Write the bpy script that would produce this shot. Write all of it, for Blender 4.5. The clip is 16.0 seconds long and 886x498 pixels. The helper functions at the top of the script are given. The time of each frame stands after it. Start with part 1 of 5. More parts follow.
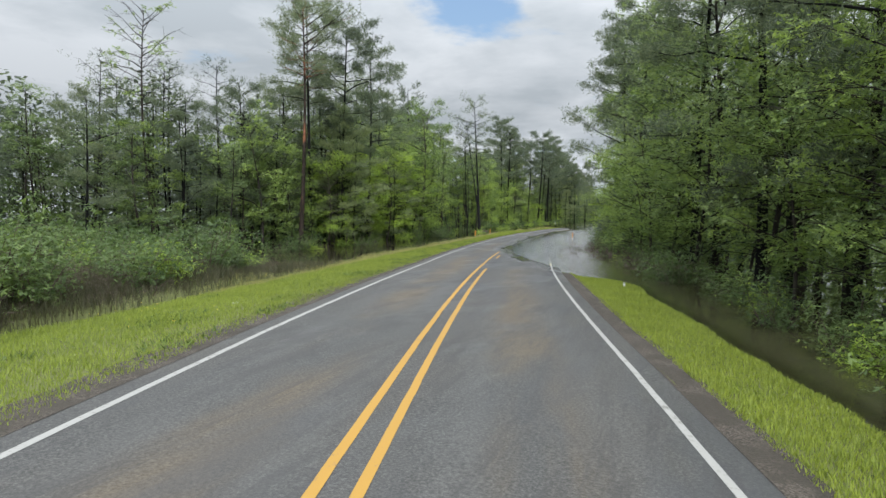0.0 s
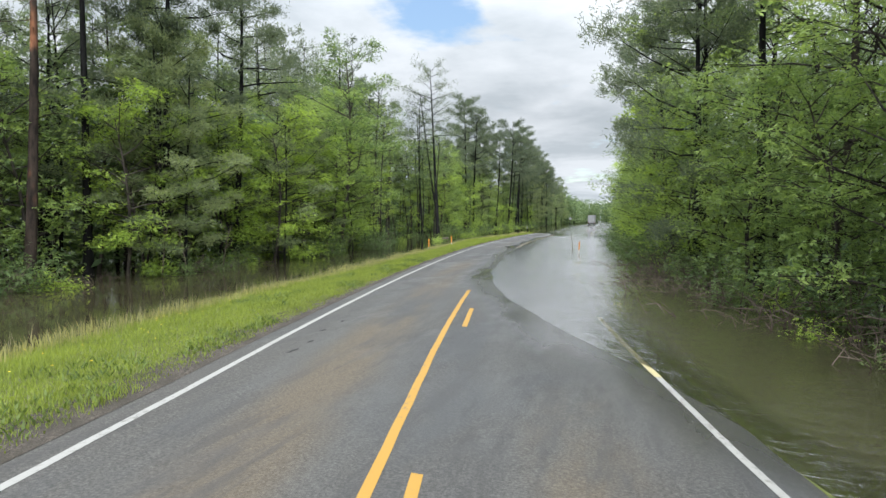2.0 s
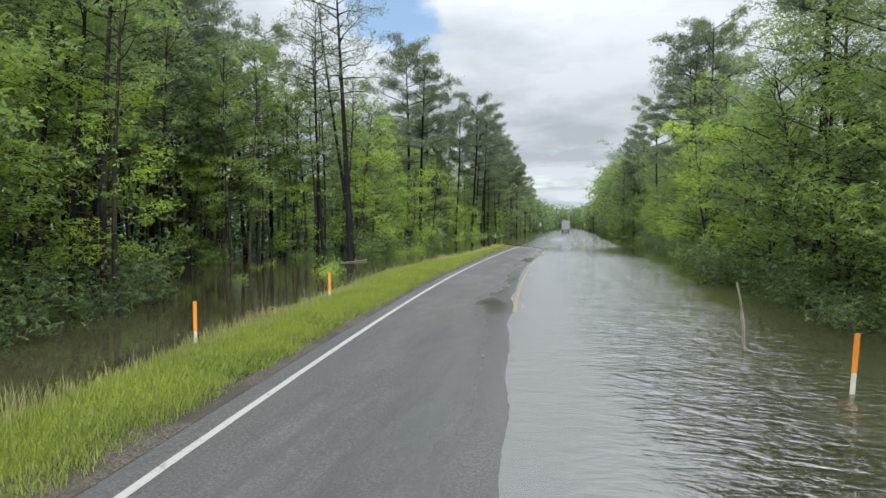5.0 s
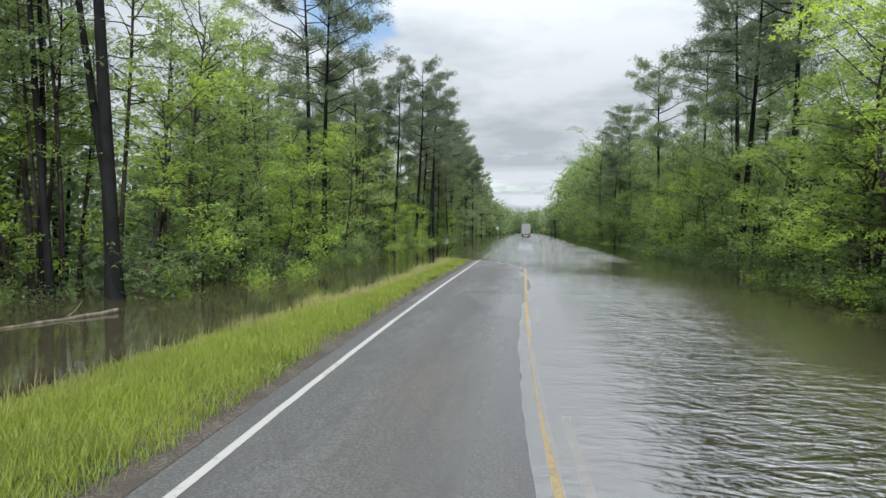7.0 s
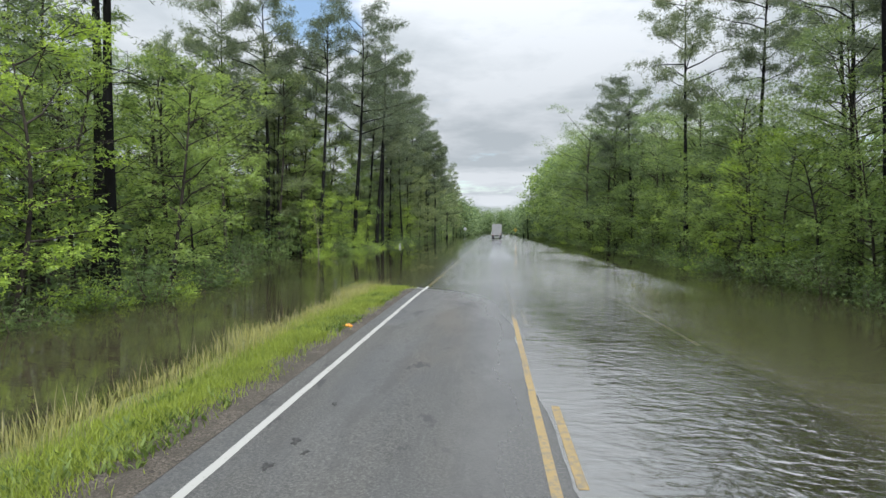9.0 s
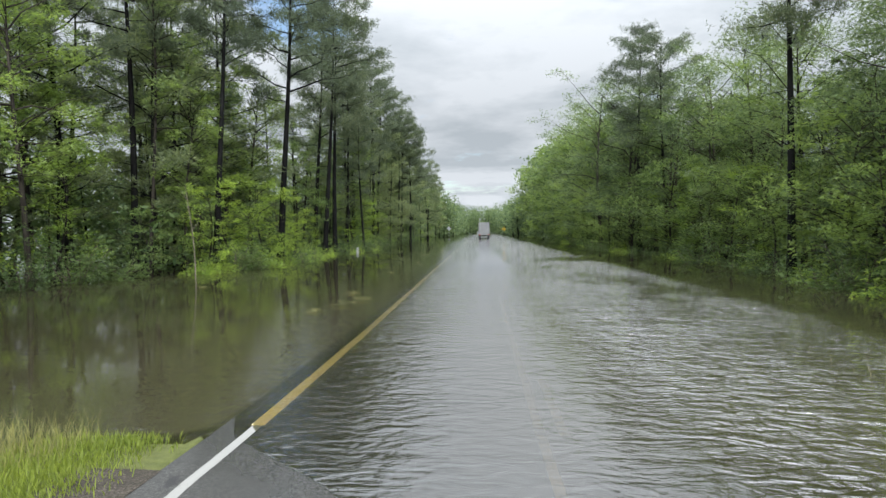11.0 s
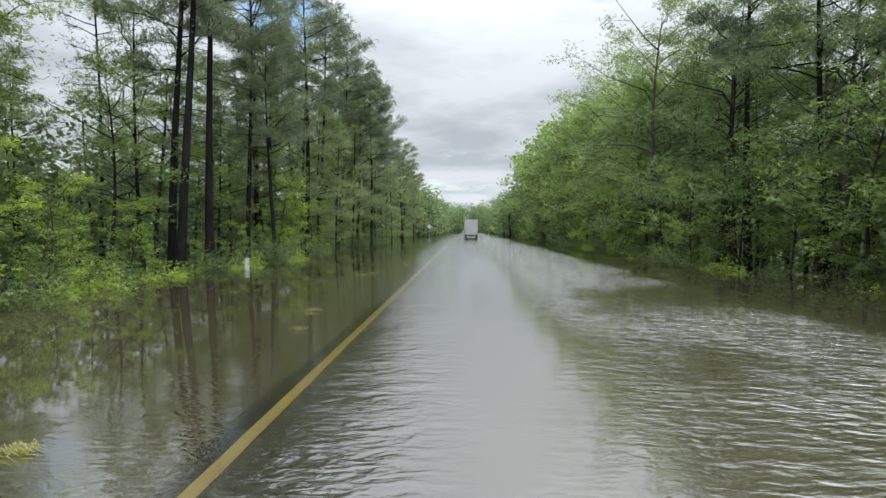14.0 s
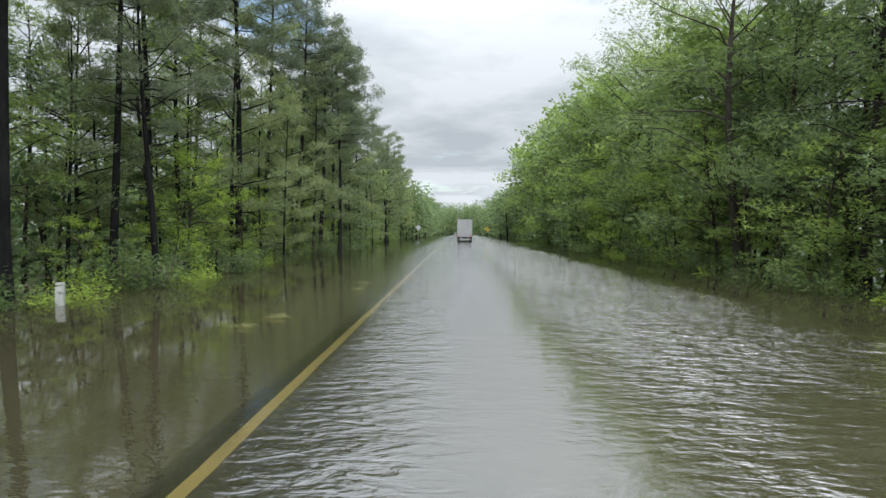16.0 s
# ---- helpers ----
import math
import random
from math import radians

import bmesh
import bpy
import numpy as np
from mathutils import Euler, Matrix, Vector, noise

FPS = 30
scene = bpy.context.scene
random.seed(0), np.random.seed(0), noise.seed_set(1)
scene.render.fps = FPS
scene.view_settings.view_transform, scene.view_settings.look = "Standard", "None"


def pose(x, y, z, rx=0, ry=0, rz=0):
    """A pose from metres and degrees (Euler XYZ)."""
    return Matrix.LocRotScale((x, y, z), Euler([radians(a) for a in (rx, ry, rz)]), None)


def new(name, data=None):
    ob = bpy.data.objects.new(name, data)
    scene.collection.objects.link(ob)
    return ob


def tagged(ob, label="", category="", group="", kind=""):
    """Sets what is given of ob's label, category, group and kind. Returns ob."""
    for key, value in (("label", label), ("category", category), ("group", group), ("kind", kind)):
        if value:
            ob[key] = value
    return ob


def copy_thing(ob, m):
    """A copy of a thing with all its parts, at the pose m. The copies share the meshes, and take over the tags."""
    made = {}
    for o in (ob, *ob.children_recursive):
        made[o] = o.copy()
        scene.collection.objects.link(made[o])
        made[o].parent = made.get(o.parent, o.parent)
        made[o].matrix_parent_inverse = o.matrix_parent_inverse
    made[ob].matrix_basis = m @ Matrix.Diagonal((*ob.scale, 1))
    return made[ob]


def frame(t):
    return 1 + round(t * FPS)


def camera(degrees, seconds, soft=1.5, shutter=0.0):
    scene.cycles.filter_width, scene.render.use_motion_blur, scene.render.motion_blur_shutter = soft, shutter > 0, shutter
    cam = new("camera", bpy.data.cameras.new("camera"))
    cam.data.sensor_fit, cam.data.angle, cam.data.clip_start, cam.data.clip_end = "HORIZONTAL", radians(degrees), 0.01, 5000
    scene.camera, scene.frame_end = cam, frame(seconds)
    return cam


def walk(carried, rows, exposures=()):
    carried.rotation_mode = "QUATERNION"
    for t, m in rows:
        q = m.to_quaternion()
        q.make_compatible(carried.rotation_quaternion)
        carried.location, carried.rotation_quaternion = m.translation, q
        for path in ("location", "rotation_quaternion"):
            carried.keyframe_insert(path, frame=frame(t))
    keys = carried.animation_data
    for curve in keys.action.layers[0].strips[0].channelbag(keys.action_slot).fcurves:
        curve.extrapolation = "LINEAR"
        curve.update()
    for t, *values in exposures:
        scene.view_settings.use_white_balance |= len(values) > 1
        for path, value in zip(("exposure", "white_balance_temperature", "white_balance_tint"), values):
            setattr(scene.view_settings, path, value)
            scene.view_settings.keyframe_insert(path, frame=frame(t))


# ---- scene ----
cam = camera(73.97, 16.0)
PATH = [
    (0, pose(14.677, 14.239, 2.863, 86.526, 0, 19.726) @ pose(0, 0, 0, 0, 0, 0.535)),
    (0.5, pose(12.958, 20.395, 2.771, 86.623, 0, 19.009) @ pose(0, 0, 0, 0, 0, 0.354)),
    (1, pose(11.357, 26.280, 2.677, 86.692, 0, 18.216) @ pose(0, 0, 0, 0, 0, 0.291)),
    (1.5, pose(9.874, 31.929, 2.592, 86.797, 0, 17.196) @ pose(0, 0, 0, 0, 0, 0.378)),
    (2, pose(8.563, 37.395, 2.511, 86.975, 0, 16.155) @ pose(0, 0, 0, 0, 0, 0.309)),
    (2.5, pose(7.429, 42.747, 2.452, 87.145, 0, 15.222) @ pose(0, 0, 0, 0, 0, 0.110)),
    (3, pose(6.345, 48.005, 2.414, 87.268, 0, 14.512) @ pose(0, 0, 0, 0, 0, -0.261)),
    (3.5, pose(5.274, 53.166, 2.407, 87.375, 0, 14.018) @ pose(0, 0, 0, 0, 0, -0.335)),
    (3.7, pose(4.844, 55.236, 2.367, 87.403, 0, 13.861) @ pose(0, 0, 0, 0, 0, -0.335)),
    (5.8, pose(1.038, 80.222, 2.466, 87.806, 0, 10.753) @ pose(0, 0, 0, 0, 0, 0.341)),
    (6.5, pose(0.254, 88.053, 2.372, 87.903, 0, 8.991) @ pose(0, 0, 0, 0, 0, 0.416)),
    (7, pose(-0.226, 93.507, 2.343, 88.016, 0, 7.879) @ pose(0, 0, 0, 0, 0, 0.249)),
    (7.5, pose(-0.471, 98.560, 2.398, 88.003, 0, 7.025) @ pose(0, 0, 0, 0, 0, 0.193)),
    (8, pose(-0.569, 103.401, 2.381, 88.073, 0, 6.323) @ pose(0, 0, 0, 0, 0, 0.123)),
    (8.5, pose(-0.711, 108.245, 2.385, 88.100, 0, 5.587) @ pose(0, 0, 0, 0, 0, 0.138)),
    (9, pose(-0.745, 112.942, 2.407, 88.092, 0, 4.860) @ pose(0, 0, 0, 0, 0, 0.205)),
    (9.2, pose(-0.769, 114.821, 2.416, 88.104, 0, 4.586) @ pose(0, 0, 0, 0, 0, 0.243)),
    (11.3, pose(-0.873, 133.582, 2.245, 88.104, 0, 3.418) @ pose(0, 0, 0, 0, 0, -0.499)),
    (12, pose(-0.977, 139.776, 2.228, 87.948, 0, 2.964) @ pose(0, 0, 0, 0, 0, -0.279)),
    (12.5, pose(-1.027, 144.115, 2.214, 88.010, 0, 2.609) @ pose(0, 0, 0, 0, 0, -0.167)),
    (13, pose(-1.080, 148.232, 2.177, 87.957, 0, 2.357) @ pose(0, 0, 0, 0, 0, -0.102)),
    (13.5, pose(-1.114, 152.140, 2.207, 87.973, 0, 2.142) @ pose(0, 0, 0, 0, 0, 0.012)),
    (14, pose(-1.123, 155.979, 2.215, 87.959, 0, 2.058) @ pose(0, 0, 0, 0, 0, 0.083)),
    (14.5, pose(-1.149, 159.634, 2.181, 88.025, 0, 1.931) @ pose(0, 0, 0, 0, 0, 0.261)),
    (15, pose(-1.157, 163.133, 2.188, 88.017, 0, 1.736) @ pose(0, 0, 0, 0, 0, 0.103)),
    (15.5, pose(-1.100, 166.493, 2.191, 88.035, 0, 1.536) @ pose(0, 0, 0, 0, 0, 0.124)),
    (16, pose(-1.111, 169.734, 2.187, 88.081, 0, 1.351) @ pose(0, 0, 0, 0, 0, 0.106)),
]
EXPOSURES = [(t, stops, 6230, 10) for t, stops in ((0.0, 0.12), (0.5, 0.0), (1.0, 0.10), (1.5, 0.24), (2.0, 0.42), (2.5, 0.30), (3.0, 0.27), (8.0, 0.25), (16.0, 0.33))]
walk(cam, PATH, EXPOSURES)

# ---- world: broken overcast with a few blue gaps ----
scene.view_settings.exposure = 0.25
world = bpy.data.worlds.new("sky")
scene.world = world
world.use_nodes = True
wn, wl = world.node_tree.nodes, world.node_tree.links
wn.clear()


def wnode(kind, **values):
    n = wn.new(kind)
    for key, value in values.items():
        n.inputs[key].default_value = value
    return n


sky = wn.new("ShaderNodeTexSky")
sky.sky_type, sky.sun_disc = "NISHITA", False
sky.sun_elevation, sky.sun_rotation = radians(46), radians(165)
sky_gain = wn.new("ShaderNodeMix")
sky_gain.data_type, sky_gain.blend_type = "RGBA", "MULTIPLY"
sky_gain.inputs[0].default_value = 1.0
sky_gain.inputs[7].default_value = (0.12, 0.115, 0.105, 1)
wl.new(sky.outputs[0], sky_gain.inputs[6])
coord = wn.new("ShaderNodeTexCoord")
split = wn.new("ShaderNodeSeparateXYZ")
wl.new(coord.outputs["Generated"], split.inputs[0])


def wmath(op, a, b=None):
    n = wn.new("ShaderNodeMath")
    n.operation = op
    for k, v in enumerate((a, b)):
        if v is None:
            continue
        if isinstance(v, (int, float)):
            n.inputs[k].default_value = v
        else:
            wl.new(v, n.inputs[k])
    return n.outputs[0]


# clouds lie on a flat layer, so they crowd together towards the horizon
height = wmath("ADD", wmath("MAXIMUM", split.outputs[2], 0.0), 0.10)
layer = wn.new("ShaderNodeCombineXYZ")
wl.new(wmath("DIVIDE", split.outputs[0], height), layer.inputs[0])
wl.new(wmath("DIVIDE", split.outputs[1], height), layer.inputs[1])
puffs = wnode("ShaderNodeTexNoise", Scale=0.95, Detail=9.0, Roughness=0.58, Distortion=0.1)
wl.new(layer.outputs[0], puffs.inputs["Vector"])
shade = wnode("ShaderNodeTexNoise", Scale=1.1, Detail=8.0, Roughness=0.55, Distortion=0.12)
shade_shift = wnode("ShaderNodeMapping", Location=(3.1, 7.7, 1.0))
wl.new(layer.outputs[0], shade_shift.inputs[0])
wl.new(shade_shift.outputs[0], shade.inputs["Vector"])
# the one wide gap in the clouds, over the bend
gap_dir = wn.new("ShaderNodeVectorMath")
gap_dir.operation = "DOT_PRODUCT"
norm = wn.new("ShaderNodeVectorMath")
norm.operation = "NORMALIZE"
wl.new(coord.outputs["Generated"], norm.inputs[0])
wl.new(norm.outputs[0], gap_dir.inputs[0])
gap_dir.inputs[1].default_value = Vector((-0.283, 0.888, 0.363)).normalized()
gap = wn.new("ShaderNodeMapRange")
gap.interpolation_type = "SMOOTHSTEP"
for k, v in (("From Min", 0.9905), ("From Max", 0.9998), ("To Min", 0.0), ("To Max", 0.18)):
    gap.inputs[k].default_value = v
wl.new(gap_dir.outputs["Value"], gap.inputs[0])
cover = wn.new("ShaderNodeMapRange")
cover.interpolation_type = "SMOOTHSTEP"
for k, v in (("From Min", 0.30), ("From Max", 0.42)):
    cover.inputs[k].default_value = v
wl.new(wmath("SUBTRACT", puffs.outputs[0], gap.outputs[0]), cover.inputs[0])
tone = wn.new("ShaderNodeValToRGB")
tone.color_ramp.elements[0].position, tone.color_ramp.elements[0].color = 0.41, (0.56, 0.58, 0.595, 1)
tone.color_ramp.elements[1].position, tone.color_ramp.elements[1].color = 0.61, (0.385, 0.415, 0.435, 1)
wl.new(shade.outputs[0], tone.inputs[0])
mix_sky = wn.new("ShaderNodeMix")
mix_sky.data_type = "RGBA"
wl.new(cover.outputs[0], mix_sky.inputs[0])
wl.new(sky_gain.outputs[2], mix_sky.inputs[6])
wl.new(tone.outputs[0], mix_sky.inputs[7])
back = wnode("ShaderNodeBackground", Strength=1.0)
# an overcast sky is brighter overhead than at the horizon
rise = wmath("MAXIMUM", split.outputs[2], 0.0)
low_glow = wmath("MAXIMUM", wmath("SUBTRACT", 0.36, wmath("MULTIPLY", rise, 2.2)), 0.0)
wl.new(wmath("ADD", wmath("ADD", wmath("ADD", 0.90, low_glow), wmath("MULTIPLY", rise, 0.30)), wmath("MULTIPLY", wmath("MULTIPLY", rise, rise), 4.0)), back.inputs[1])
wl.new(mix_sky.outputs[2], back.inputs[0])
wout = wn.new("ShaderNodeOutputWorld")
wl.new(back.outputs[0], wout.inputs[0])

sun = new("sun", bpy.data.lights.new("sun", "SUN"))
sun.data.energy, sun.data.angle, sun.data.color = 3.35, radians(40), (1.0, 0.985, 0.955)
sun.matrix_world = pose(0, 0, 60, 44, 0, 15)

# ---- materials ----
def material(name):
    m = bpy.data.materials.new(name)
    m.use_nodes = True
    nodes, links = m.node_tree.nodes, m.node_tree.links
    return m, nodes, links, nodes["Principled BSDF"]


def noise_tex(nodes, links, scale, detail=6.0, rough=0.6, stretch=(1, 1, 1), space="Object", distort=0.0):
    tc = nodes.new("ShaderNodeTexCoord")
    mp = nodes.new("ShaderNodeMapping")
    mp.inputs["Scale"].default_value = stretch
    links.new(tc.outputs[space], mp.inputs[0])
    n = nodes.new("ShaderNodeTexNoise")
    n.inputs["Scale"].default_value, n.inputs["Detail"].default_value = scale, detail
    n.inputs["Roughness"].default_value, n.inputs["Distortion"].default_value = rough, distort
    links.new(mp.outputs[0], n.inputs["Vector"])
    return n


def ramp(nodes, links, fac, stops):
    r = nodes.new("ShaderNodeValToRGB")
    while len(r.color_ramp.elements) < len(stops):
        r.color_ramp.elements.new(0.5)
    for e, (p, c) in zip(r.color_ramp.elements, stops):
        e.position, e.color = p, (*c, 1)
    links.new(fac, r.inputs[0])
    return r


def mix_rgb(nodes, links, fac, a, b, blend="MIX"):
    n = nodes.new("ShaderNodeMix")
    n.data_type, n.blend_type = "RGBA", blend
    for k, v in ((0, fac), (6, a), (7, b)):
        if isinstance(v, (int, float)):
            n.inputs[k].default_value = v
        elif isinstance(v, tuple):
            n.inputs[k].default_value = (*v, 1)
        else:
            links.new(v, n.inputs[k])
    return n.outputs[2]


def math_node(nodes, links, op, a, b=0.0):
    n = nodes.new("ShaderNodeMath")
    n.operation = op
    for k, v in enumerate((a, b)):
        if isinstance(v, (int, float)):
            n.inputs[k].default_value = v
        else:
            links.new(v, n.inputs[k])
    return n.outputs[0]


def map_range(nodes, links, value, a, b, c=0.0, d=1.0):
    n = nodes.new("ShaderNodeMapRange")
    n.interpolation_type = "SMOOTHSTEP"
    for k, v in (("From Min", a), ("From Max", b), ("To Min", c), ("To Max", d)):
        n.inputs[k].default_value = v
    links.new(value, n.inputs[0])
    return n.outputs[0]


def bump(nodes, links, bsdf, height, strength, distance):
    b = nodes.new("ShaderNodeBump")
    b.inputs["Strength"].default_value, b.inputs["Distance"].default_value = strength, distance
    links.new(height, b.inputs["Height"])
    links.new(b.outputs[0], bsdf.inputs["Normal"])
    return b


def plain(name, colour, rough=0.6, metal=0.0, vary=0.25, scale=6.0, relief=0.15):
    m, nodes, links, p = material(name)
    n = noise_tex(nodes, links, scale, 8)
    dark = tuple(c * (1 - vary) for c in colour)
    light = tuple(min(1, c * (1 + vary * 0.6)) for c in colour)
    r = ramp(nodes, links, n.outputs[0], [(0.3, dark), (0.7, light)])
    links.new(r.outputs[0], p.inputs["Base Color"])
    p.inputs["Roughness"].default_value, p.inputs["Metallic"].default_value = rough, metal
    fine = noise_tex(nodes, links, scale * 9, 4)
    bump(nodes, links, p, fine.outputs[0], relief, 0.01)
    return m


def leaf_material(name, deep, fresh, through_light=0.35, rough=0.55):
    m, nodes, links, p = material(name)
    geo, info = nodes.new("ShaderNodeNewGeometry"), nodes.new("ShaderNodeObjectInfo")
    f = math_node(nodes, links, "MULTIPLY", geo.outputs["Random Per Island"], 0.45)
    n = noise_tex(nodes, links, 0.7, 3)
    tot = math_node(nodes, links, "ADD", f, math_node(nodes, links, "MULTIPLY", n.outputs[0], 0.55))
    tot = math_node(nodes, links, "ADD", tot, math_node(nodes, links, "MULTIPLY", info.outputs["Random"], 0.32))
    tot = math_node(nodes, links, "SUBTRACT", tot, 0.16)
    # single leaves, patches and whole plants differ: deep, usual and pale young green
    usual = tuple(c * 0.95 for c in fresh)
    young = (min(0.6, fresh[0] * 1.45), min(0.6, fresh[1] * 1.36), fresh[2] * 1.10)
    r = ramp(nodes, links, tot, [(0.10, deep), (0.50, usual), (0.88, young)])
    links.new(r.outputs[0], p.inputs["Base Color"])
    p.inputs["Roughness"].default_value = rough
    p.inputs["Specular IOR Level"].default_value = 0.3
    t = nodes.new("ShaderNodeBsdfTranslucent")
    warm = mix_rgb(nodes, links, 1.0, r.outputs[0], (1.12, 1.10, 0.78), "MULTIPLY")
    links.new(warm, t.inputs[0])
    mx = nodes.new("ShaderNodeMixShader")
    mx.inputs[0].default_value = through_light
    links.new(p.outputs[0], mx.inputs[1])
    links.new(t.outputs[0], mx.inputs[2])
    links.new(mx.outputs[0], nodes["Material Output"].inputs[0])
    return m


def bark_material(name, dark, light, scale=5.0):
    m, nodes, links, p = material(name)
    n = noise_tex(nodes, links, scale, 8, 0.65, (1, 1, 0.28))
    big = noise_tex(nodes, links, 0.5, 3)
    info = nodes.new("ShaderNodeObjectInfo")
    f = math_node(nodes, links, "ADD", n.outputs[0], math_node(nodes, links, "MULTIPLY", math_node(nodes, links, "SUBTRACT", big.outputs[0], 0.5), 0.5))
    f = math_node(nodes, links, "ADD", f, math_node(nodes, links, "MULTIPLY", math_node(nodes, links, "SUBTRACT", info.outputs["Random"], 0.5), 0.2))
    r = ramp(nodes, links, f, [(0.36, dark), (0.68, light)])
    links.new(r.outputs[0], p.inputs["Base Color"])
    p.inputs["Roughness"].default_value = 0.9
    p.inputs["Specular IOR Level"].default_value = 0.12
    bump(nodes, links, p, n.outputs[0], 0.8, 0.04)
    return m


def asphalt_material():
    m, nodes, links, p = material("worn_asphalt")
    attr = nodes.new("ShaderNodeAttribute")
    attr.attribute_name = "lane"
    lane = nodes.new("ShaderNodeSeparateXYZ")
    links.new(attr.outputs["Vector"], lane.inputs[0])
    grit = noise_tex(nodes, links, 30, 6, 0.8)
    blotch = noise_tex(nodes, links, 0.55, 7, 0.6, (1, 0.3, 1), distort=0.6)
    base = ramp(nodes, links, grit.outputs[0], [(0.34, (0.020, 0.021, 0.022)), (0.50, (0.054, 0.053, 0.050)), (0.66, (0.130, 0.128, 0.122))])
    # dried mud, thickest between the wheel tracks
    mud_n = noise_tex(nodes, links, 0.33, 8, 0.62, (1, 0.22, 1), distort=0.8)
    mud = map_range(nodes, links, mud_n.outputs[0], 0.34, 0.58, 0.0, 0.95)
    side = map_range(nodes, links, math_node(nodes, links, "ABSOLUTE", math_node(nodes, links, "SUBTRACT", math_node(nodes, links, "ABSOLUTE", lane.outputs[0]), 1.7)), 0.15, 0.95, 1.0, 0.15)
    mud = math_node(nodes, links, "MULTIPLY", math_node(nodes, links, "MULTIPLY", mud, side), map_range(nodes, links, lane.outputs[1], 56, 84, 1.0, 0.35))
    mud_col = ramp(nodes, links, grit.outputs[0], [(0.36, (0.052, 0.040, 0.026)), (0.62, (0.135, 0.108, 0.074))])
    col = mix_rgb(nodes, links, mud, base.outputs[0], mud_col.outputs[0])
    dark = map_range(nodes, links, blotch.outputs[0], 0.47, 0.66, 0.0, 0.55)
    col = mix_rgb(nodes, links, dark, col, (0.050, 0.052, 0.056))
    # paler polished wheel tracks
    track = map_range(nodes, links, math_node(nodes, links, "ABSOLUTE", math_node(nodes, links, "SUBTRACT", math_node(nodes, links, "ABSOLUTE", math_node(nodes, links, "SUBTRACT", math_node(nodes, links, "ABSOLUTE", lane.outputs[0]), 1.72)), 0.85)), 0.05, 0.45, 0.5, 0.0)
    track = math_node(nodes, links, "MULTIPLY", track, map_range(nodes, links, noise_tex(nodes, links, 1.1, 6, 0.7, (1, 0.25, 1)).outputs[0], 0.35, 0.65, 0.1, 1.0))
    track_col = ramp(nodes, links, grit.outputs[0], [(0.36, (0.050, 0.049, 0.047)), (0.62, (0.118, 0.117, 0.112))])
    col = mix_rgb(nodes, links, track, col, track_col.outputs[0])
    speck = noise_tex(nodes, links, 110, 3, 0.6)
    col = mix_rgb(nodes, links, map_range(nodes, links, speck.outputs[0], 0.58, 0.70, 0.0, 0.5), col, (0.17, 0.165, 0.155))
    # fine streaks and loose aggregate along the lane
    streak = noise_tex(nodes, links, 3.2, 8, 0.7, (1, 0.10, 1), distort=0.4)
    col = mix_rgb(nodes, links, map_range(nodes, links, streak.outputs[0], 0.50, 0.62, 0.0, 0.55), col, (0.045, 0.043, 0.042))
    # torn holes in the seal coat of the low stretch
    holes = noise_tex(nodes, links, 1.6, 9, 0.68, (1, 0.5, 1))
    hole = math_node(nodes, links, "MULTIPLY", map_range(nodes, links, holes.outputs[0], 0.60, 0.63, 0.0, 0.9), map_range(nodes, links, lane.outputs[1], 112, 122, 0.0, 1.0))
    col = mix_rgb(nodes, links, hole, col, (0.028, 0.027, 0.028))
    # film of water close to the flood level
    wet = map_range(nodes, links, math_node(nodes, links, "ADD", lane.outputs[2], math_node(nodes, links, "MULTIPLY", blotch.outputs[0], 0.03)), 0.022, 0.055, 1.0, 0.0)
    col = mix_rgb(nodes, links, math_node(nodes, links, "MULTIPLY", wet, 0.45), col, (0.050, 0.048, 0.045))
    links.new(col, p.inputs["Base Color"])
    rough = math_node(nodes, links, "SUBTRACT", 0.78, math_node(nodes, links, "MULTIPLY", wet, 0.52))
    damp = map_range(nodes, links, noise_tex(nodes, links, 0.4, 5, 0.6, (1, 0.35, 1)).outputs[0], 0.48, 0.62, 0.0, 0.22)
    links.new(math_node(nodes, links, "SUBTRACT", rough, damp), p.inputs["Roughness"])
    bump(nodes, links, p, grit.outputs[0], 0.35, 0.006)
    return m


def line_material(name, colour, worn):
    m, nodes, links, p = material(name)
    wear = noise_tex(nodes, links, 9, 9, 0.75)
    big = noise_tex(nodes, links, 0.7, 5, 0.6, (1, 0.4, 1))
    f = math_node(nodes, links, "ADD", wear.outputs[0], math_node(nodes, links, "MULTIPLY", big.outputs[0], 0.4))
    k = map_range(nodes, links, f, worn, worn + 0.14, 0.0, 0.75)
    col = mix_rgb(nodes, links, k, colour, (0.12, 0.11, 0.10))
    links.new(col, p.inputs["Base Color"])
    p.inputs["Roughness"].default_value = 0.7
    bump(nodes, links, p, wear.outputs[0], 0.25, 0.003)
    return m


